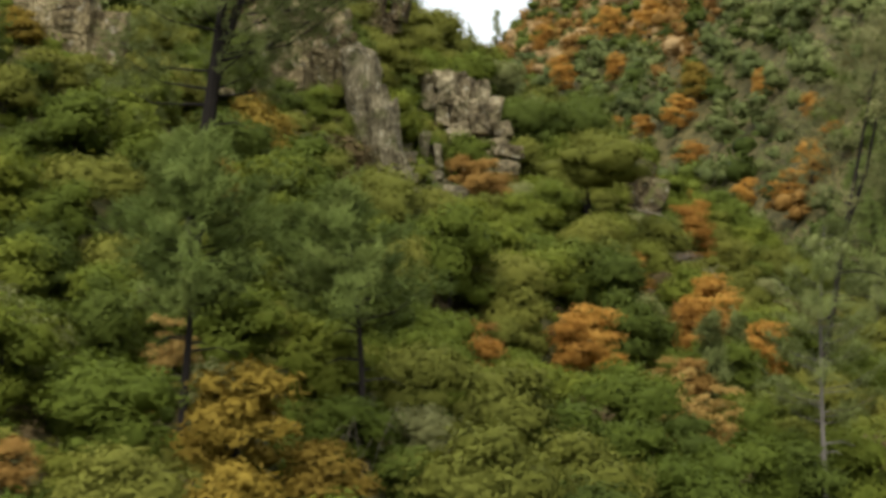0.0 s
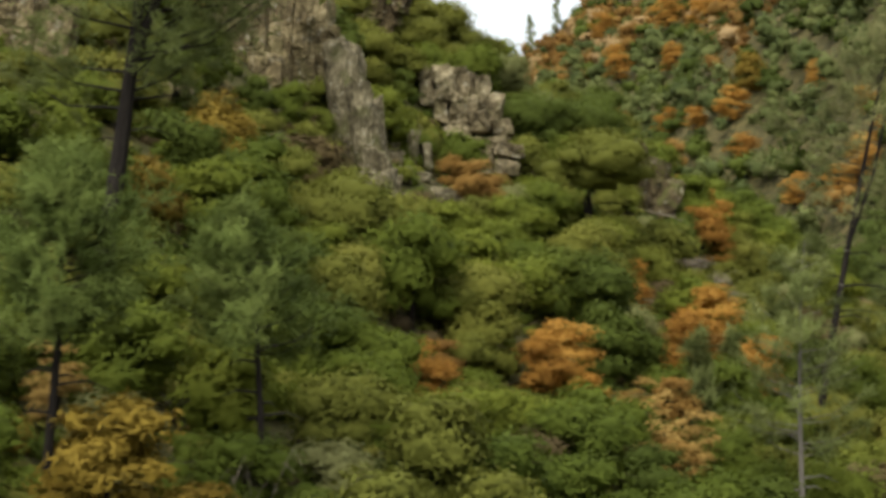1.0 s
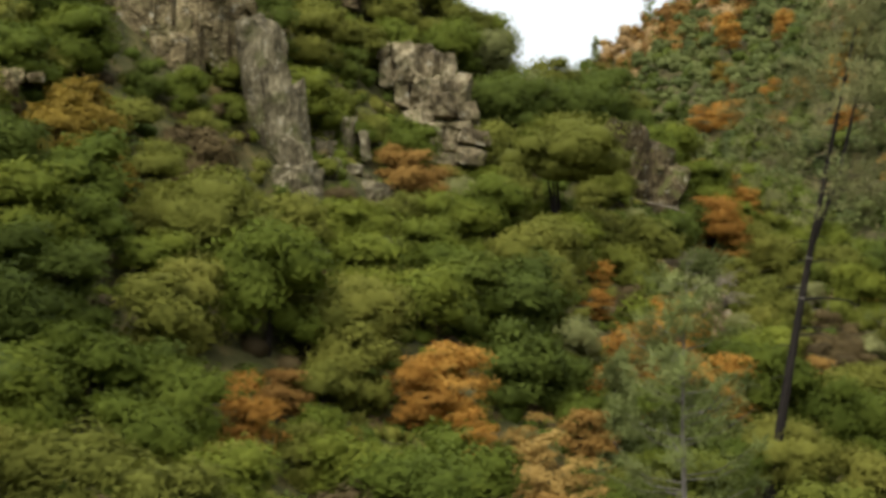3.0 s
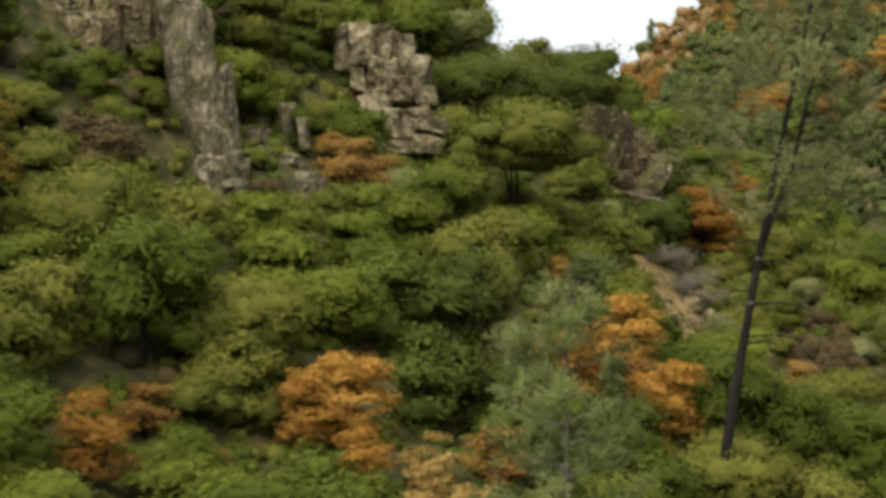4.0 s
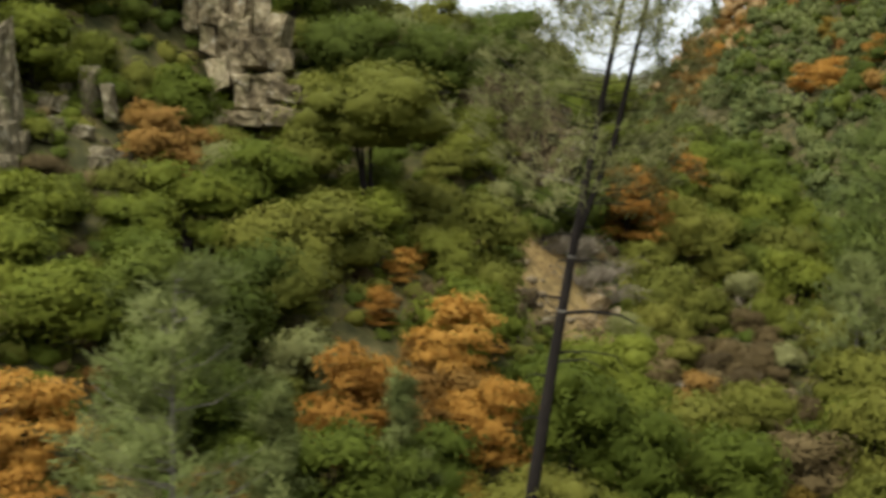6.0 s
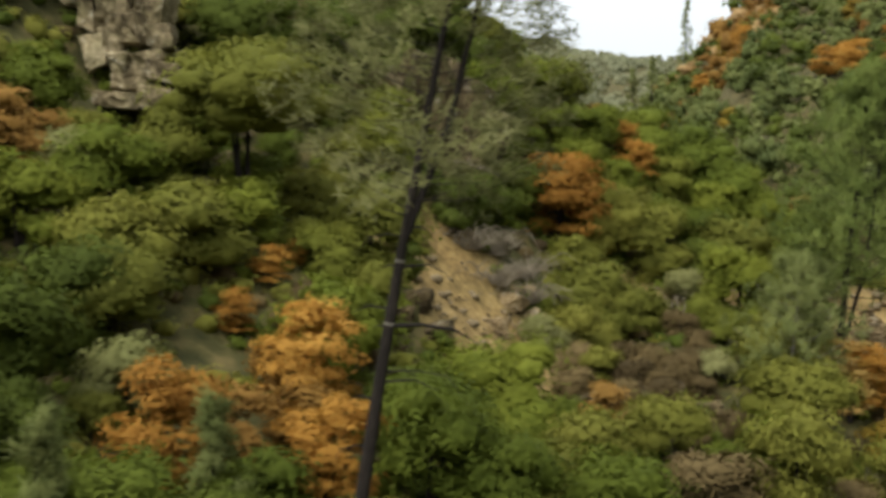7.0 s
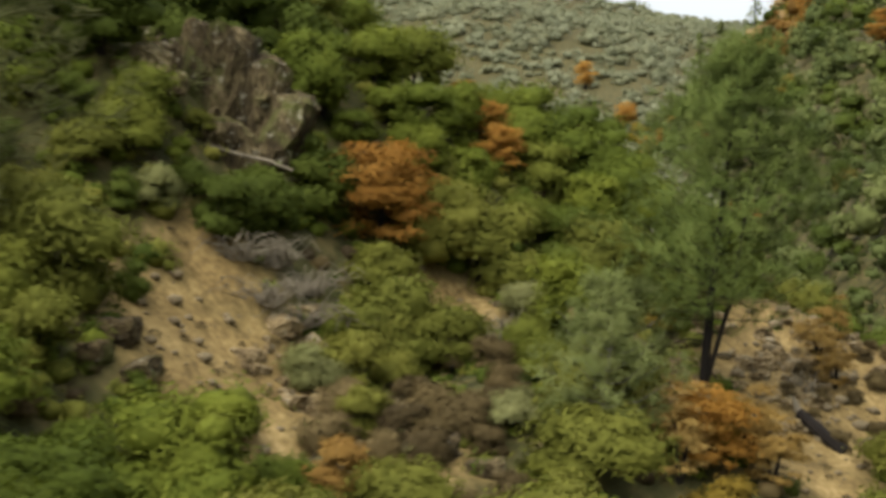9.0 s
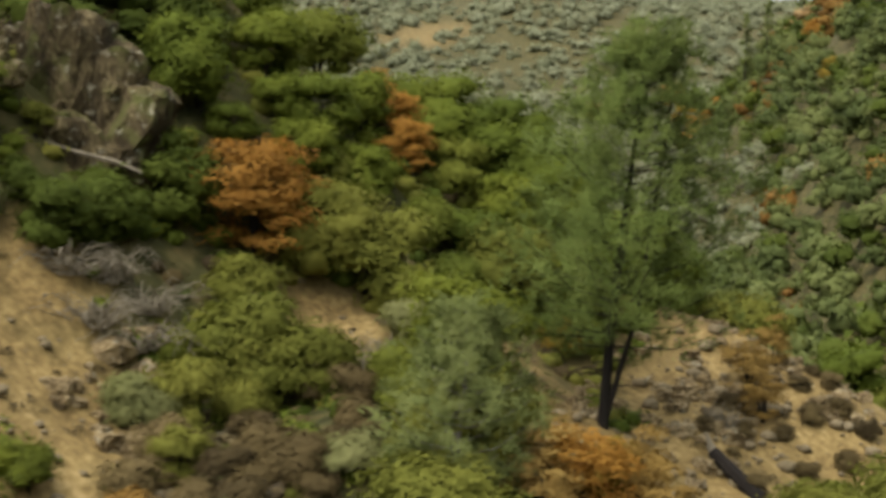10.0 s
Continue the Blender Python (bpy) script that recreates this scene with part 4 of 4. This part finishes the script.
# ---- low undergrowth between them ----
def thicket(name, label, material, spots, rng, per, wide, tall, low=0.7, core=True, mottled=1.0):
    cs, ns, pieces = [], [], []
    for x, y, r in spots:
        z = height_at(x, y)
        d = rng.normal(0, 1, (per, 3))
        d /= np.linalg.norm(d, axis=1)[:, None]
        d[:, 2] = np.abs(d[:, 2])
        cs.append(np.array([x, y, z]) + d * r * np.array([1, 1, low]) * rng.uniform(0.7, 1.1, (per, 1)))
        ns.append(d + np.array([0, 0, 0.3]))
        if core:
            pieces.append(ball(rng, (x, y, z), (r * 0.62, r * 0.62, r * low * 0.62), 4, 6, 0.2))
    pieces.append(sprays(rng, np.concatenate(cs), np.concatenate(ns), wide, tall))
    ob = part(name, joined(pieces), material)
    tones = rng.uniform(-0.20, 0.30, len(spots)) * mottled
    size = len(pieces[0][0]) if core else 0
    tones = np.concatenate([np.repeat(tones, size), np.repeat(tones, 3 * per)]).astype(np.float32)
    ob.data.attributes.new("tone", "FLOAT", "POINT").data.foreach_set("value", tones)
    return tagged(ob, label, "bushes", kind="stuff")


low = {"a": [], "b": [], "c": []}
for i in range(12000):
    x, y = rng.uniform(-38, 70), rng.uniform(42, 168)
    if not seen_slope(x, y) or any((x - a) ** 2 + (y - b) ** 2 < (r + 0.3) ** 2 for a, b, r in BARE[:20]):
        continue
    low[rng.choice(("a", "b", "c"), p=(0.55, 0.3, 0.15))].append((x, y, rng.uniform(0.5, 1.1)))
thicket("low_undergrowth", "low green undergrowth between the trees", OAK, low["a"], rng, 32, 0.40, 0.12)
thicket("olive_undergrowth", "low olive green undergrowth between the trees", OLIVE, low["b"], rng, 32, 0.40, 0.12)
thicket("dry_undergrowth", "dry brown grass tufts and twigs between the trees", DRY, low["c"], rng, 34, 0.34, 0.07)
tufts = []
for a, b, r in BARE[:20]:
    for i in range(int(2.2 * r)):
        w, q = rng.uniform(0, 6.28), r * math.sqrt(rng.uniform(0, 1))
        tufts.append((a + q * math.cos(w), b + q * math.sin(w), rng.uniform(0.15, 0.45)))
thicket("dry_tufts", "small dry tufts on the bare tan soil", DRY, tufts, rng, 30, 0.30, 0.05, core=False)

# ---- woods on the hill across the valley and on the far ridge ----
def across_hill(x, y):
    return 48.0 + 1.05 * x + 0.26 * (y - 650.0)


far_green, far_dark, far_amber, far_rust, far_taken, ridge_a, ridge_b = [], [], [], [], [], [], []
hills = np.random.default_rng(77)
# single trees that stand out across the valley: x, y, crown radius
for x, y, r in ((75.9, 280, 4.2), (72.8, 283, 4.0), (67.6, 342, 4.2), (69.3, 302, 3.6), (79.9, 284, 3.0), (81.4, 298, 3.0), (81.2, 337, 3.6), (67.7, 451, 4.6), (62.4, 378, 3.6), (58.8, 400, 4.6), (67.8, 365, 4.6), (45.7, 436, 5.0), (72, 497, 6.0), (79, 468, 6.0), (60.5, 580, 6.2), (55.8, 477, 5.6), (22, 559, 5.6), (51, 424, 5.2), (9.4, 583, 5.6), (50, 431, 4.0)):
    plant("amber", x, y, r, hills)
    far_taken.append((x, y, r))
for x, y, r in ((73.5, 371, 5.4), (21.7, 499, 4.6), (52, 455, 4.4), (15, 611, 4.4), (-47, 685, 5.0), (-84, 696, 5.5), (-76, 700, 5.0)):
    plant("gold", x, y, r, hills)
    far_taken.append((x, y, r))
grid = {}
for i in range(30000):
    y = 185.0 + 530.0 * math.sqrt(hills.uniform(0, 1))
    x = hills.uniform(-80, 40 + 0.22 * y)
    z = height_at(x, y)
    if z > 38 + 0.155 * y or (y < 245 and x < 45):
        continue
    if noise.noise((x * 0.05, y * 0.02, 9.0)) > 0.72:
        continue
    r = hills.uniform(3.0, 6.0)
    cell = (int(x // 9), int(y // 9))
    close = [q for a in (-1, 0, 1) for b in (-1, 0, 1) for q in grid.get((cell[0] + a, cell[1] + b), ())]
    if any((x - a) ** 2 + (y - b) ** 2 < (0.56 * (r + q)) ** 2 for a, b, q in close + far_taken):
        continue
    grid.setdefault(cell, []).append((x, y, r))
    if y < 262 and x < 64:
        plant("dark" if r < 4 else "oak", x, y, min(r, 3.6), hills)
        continue
    if y > 420 and across_hill(x, y) < 14.0:
        (ridge_a if r < 4.5 else ridge_b).append((x, y, r))
        continue
    warm = 0.9 * noise.noise((x * 0.03, y * 0.014, 5.0)) + 0.018 * (z - 72) + 0.0030 * (y - 500)
    k = hills.uniform(0, 1)
    if warm > 0.10 and k < 0.7:
        (far_amber if k < 0.24 else far_rust).append((x, y, r))
    elif k > 0.965:
        far_rust.append((x, y, r))
    else:
        (far_dark if k < 0.78 else far_green).append((x, y, r))
def woods(name, label, material, spots, rng, lobes, leaves, tall=1.5, wide=0.26, mottled=1.0, core=0.66):
    """Trees too many to count, as one mesh: each a lobed crown turned, sized and toned at random."""
    shapes = [crown(rng, 1.0, tall * rng.uniform(0.85, 1.2), 0.0, lobes, leaves, wide, 0.15, 0.8, core, 0.45, 0.4, (0.34, 0.62), (4, 6)) for i in range(7)]
    shapes = [(np.array(p), np.array([q if len(q) == 4 else (*q, -1) for q in f]), np.array(n)) for p, f, n in shapes]
    pts, faces, normals, tones, at = [], [], [], [], 0
    for x, y, r in spots:
        p, f, n = shapes[int(rng.integers(len(shapes)))]
        w = rng.uniform(0, 2 * math.pi)
        turn = np.array(((math.cos(w), -math.sin(w), 0), (math.sin(w), math.cos(w), 0), (0, 0, 1)))
        pts.append(p @ turn.T * (r, r, r * rng.uniform(0.8, 1.25)) + (x, y, height_at(x, y) - 0.15 * r))
        normals.append(n @ turn.T)
        faces.append(np.where(f < 0, -1, f + at))
        tones.append(np.full(len(p), rng.uniform(-0.20, 0.30) * mottled))
        at += len(p)
    quads = [tuple(q) if q[3] >= 0 else tuple(q[:3]) for q in np.concatenate(faces).tolist()]
    ob = part(name, (np.concatenate(pts).tolist(), quads, np.concatenate(normals).tolist()), material)
    ob.data.attributes.new("tone", "FLOAT", "POINT").data.foreach_set("value", np.concatenate(tones).astype(np.float32))
    return tagged(ob, label, "trees", kind="stuff")


woods("hill_woods", "green trees covering the hill across the valley", DARK, far_green, hills, 4, 130, mottled=0.9)
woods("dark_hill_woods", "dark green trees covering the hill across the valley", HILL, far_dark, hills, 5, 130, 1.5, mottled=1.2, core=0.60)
woods("orange_hill_woods", "orange autumn trees on the hill across the valley", HAZED_AMBER, far_amber, hills, 5, 130, 1.4)
woods("rust_hill_woods", "rust brown autumn trees on the hill across the valley", RUST, far_rust, hills, 5, 130, 1.4)
for i in range(5200):
    x, y = hills.uniform(-460, 60), hills.uniform(500, 1380)
    if (y < 705 and x > -80) or math.hypot((x - RIDGE_GAP[0]) / 8.0, (y - RIDGE_GAP[1]) / 55.0) < 1.0:
        continue
    if noise.noise((x * 0.022, y * 0.012, 1.0)) > -0.62:
        k = hills.uniform(0, 1)
        (ridge_a if k < 0.6 else ridge_b).append((x, y, hills.uniform(2.6, 5.4) + 4.0 * hills.uniform(0, 1) ** 3))
# Both far scrubs carry the haze in their leaf colour.
woods("ridge_woods", "grey green scrub covering the far ridge, paled for haze", HAZED_SCRUB, ridge_a, hills, 3, 46, 0.9, 0.36, mottled=0.7, core=0.6)
woods("ridge_scrub", "dull olive scrub covering the far ridge, paled for haze", HAZED_SCRUB_DARK, ridge_b, hills, 3, 46, 0.9, 0.36, mottled=0.7, core=0.6)

for ob, m in FIRST:
    ob.matrix_basis = m

# ---- dead wood ----
def fallen(name, label, line, radii, material, category="log"):
    return tagged(part(name, tube(line, radii, 8), material), label, category)


GRAVEL = rough("tan_gravel", ((0.25, (0.080, 0.060, 0.034)), (0.55, (0.170, 0.135, 0.080)), (0.80, (0.300, 0.250, 0.165))), 1.1, 6.0)
STONES = np.random.default_rng(95)
pebbles = []
for a, b, r in BARE[:20]:
    for i in range(int(6.0 * r * r)):
        w, q = STONES.uniform(0, 6.28), 1.15 * r * math.sqrt(STONES.uniform(0, 1))
        x, y, s = a + q * math.cos(w), b + q * math.sin(w), 0.05 + 0.40 * STONES.uniform(0, 1) ** 5
        pebbles.append(ball(STONES, (x, y, height_at(x, y) + 0.3 * s), (s, s * 0.8, s * 0.6), 3, 5, 0.3))
tagged(part("loose_stones", joined(pebbles), GRAVEL), "small loose stones on the bare soil", "stones", kind="stuff")
SILVER = rough("silver_dead_wood", ((0.25, (0.070, 0.058, 0.040)), (0.55, (0.155, 0.132, 0.095)), (0.80, (0.29, 0.252, 0.188))), 1.5, 8.0)
dead = np.random.default_rng(91)
def dead_brush(label, x, y, twigs, reach, upright=0.6, thick=0.030):
    brush = tagged(new("dead_brush"), label, "dead branches", "dead brush")
    brush.matrix_basis = pose(x, y, height_at(x, y))
    for i in range(twigs):
        w = dead.uniform(0, 6.28)
        ln = dead.uniform(0.4, 1.0) * reach
        ox, oy = dead.uniform(-0.25, 0.25) * reach, dead.uniform(-0.25, 0.25) * reach
        line = [(ox, oy, 0)]
        for k in (1, 2, 3):
            line.append((ox + math.cos(w) * ln * k / 3 + dead.uniform(-0.15, 0.15), oy + math.sin(w) * ln * k / 3 + dead.uniform(-0.15, 0.15), ln * (upright * math.sin(k * 0.8)) * dead.uniform(0.4, 1.1)))
        part("branch", tube(line, [thick, thick * 0.8, thick * 0.55, thick * 0.23], 4), SILVER, brush)


for bx, by in ((25.2, 128.2), (26.2, 129.4), (27.4, 129.9), (28.8, 130.4), (27.8, 128.2), (26.6, 127.4)):
    dead_brush("grey heap of dead bare branches on the scree", bx, by, 64, 2.4)
dead_brush("pale bare twigs at the foot of a pine", 2.5, 57.3, 26, 1.9, 1.4, 0.022)
dead_brush("grey bare twigs beside the bare strip", 34.6, 135.4, 40, 1.6, 0.8, 0.024)
dead_brush("grey bare twigs on the dry bank", 47.0, 141.0, 40, 1.5, 0.8, 0.024)


def over(x, y, up):
    return (x, y, height_at(x, y) + up)


fallen("fallen_log", "pale thin fallen log lying across the cliff", [(22.2, 131.4, 31.6), (23.6, 131.6, 31.2), (25.0, 131.8, 30.9), (26.0, 132.0, 30.5)], [0.05, 0.08, 0.09, 0.06], SILVER)
fallen("burnt_log", "charred dark leaning log with a pale broken top", [(48.95, 137.26, 18.67), (47.89, 137.56, 19.52), (47.03, 138.06, 20.16)], [0.34, 0.30, 0.24], BARK)
fallen("broken_top", "pale broken wood at a charred log", [(47.03, 138.06, 20.16), (46.72, 138.26, 20.80)], [0.20, 0.05], SILVER)
fallen("bare_snag", "thin pale bare snag beside the gully", [over(35.6, 131.0, -0.2), over(35.4, 131.0, 1.2), over(35.5, 131.0, 2.0)], [0.07, 0.05, 0.02], SILVER)
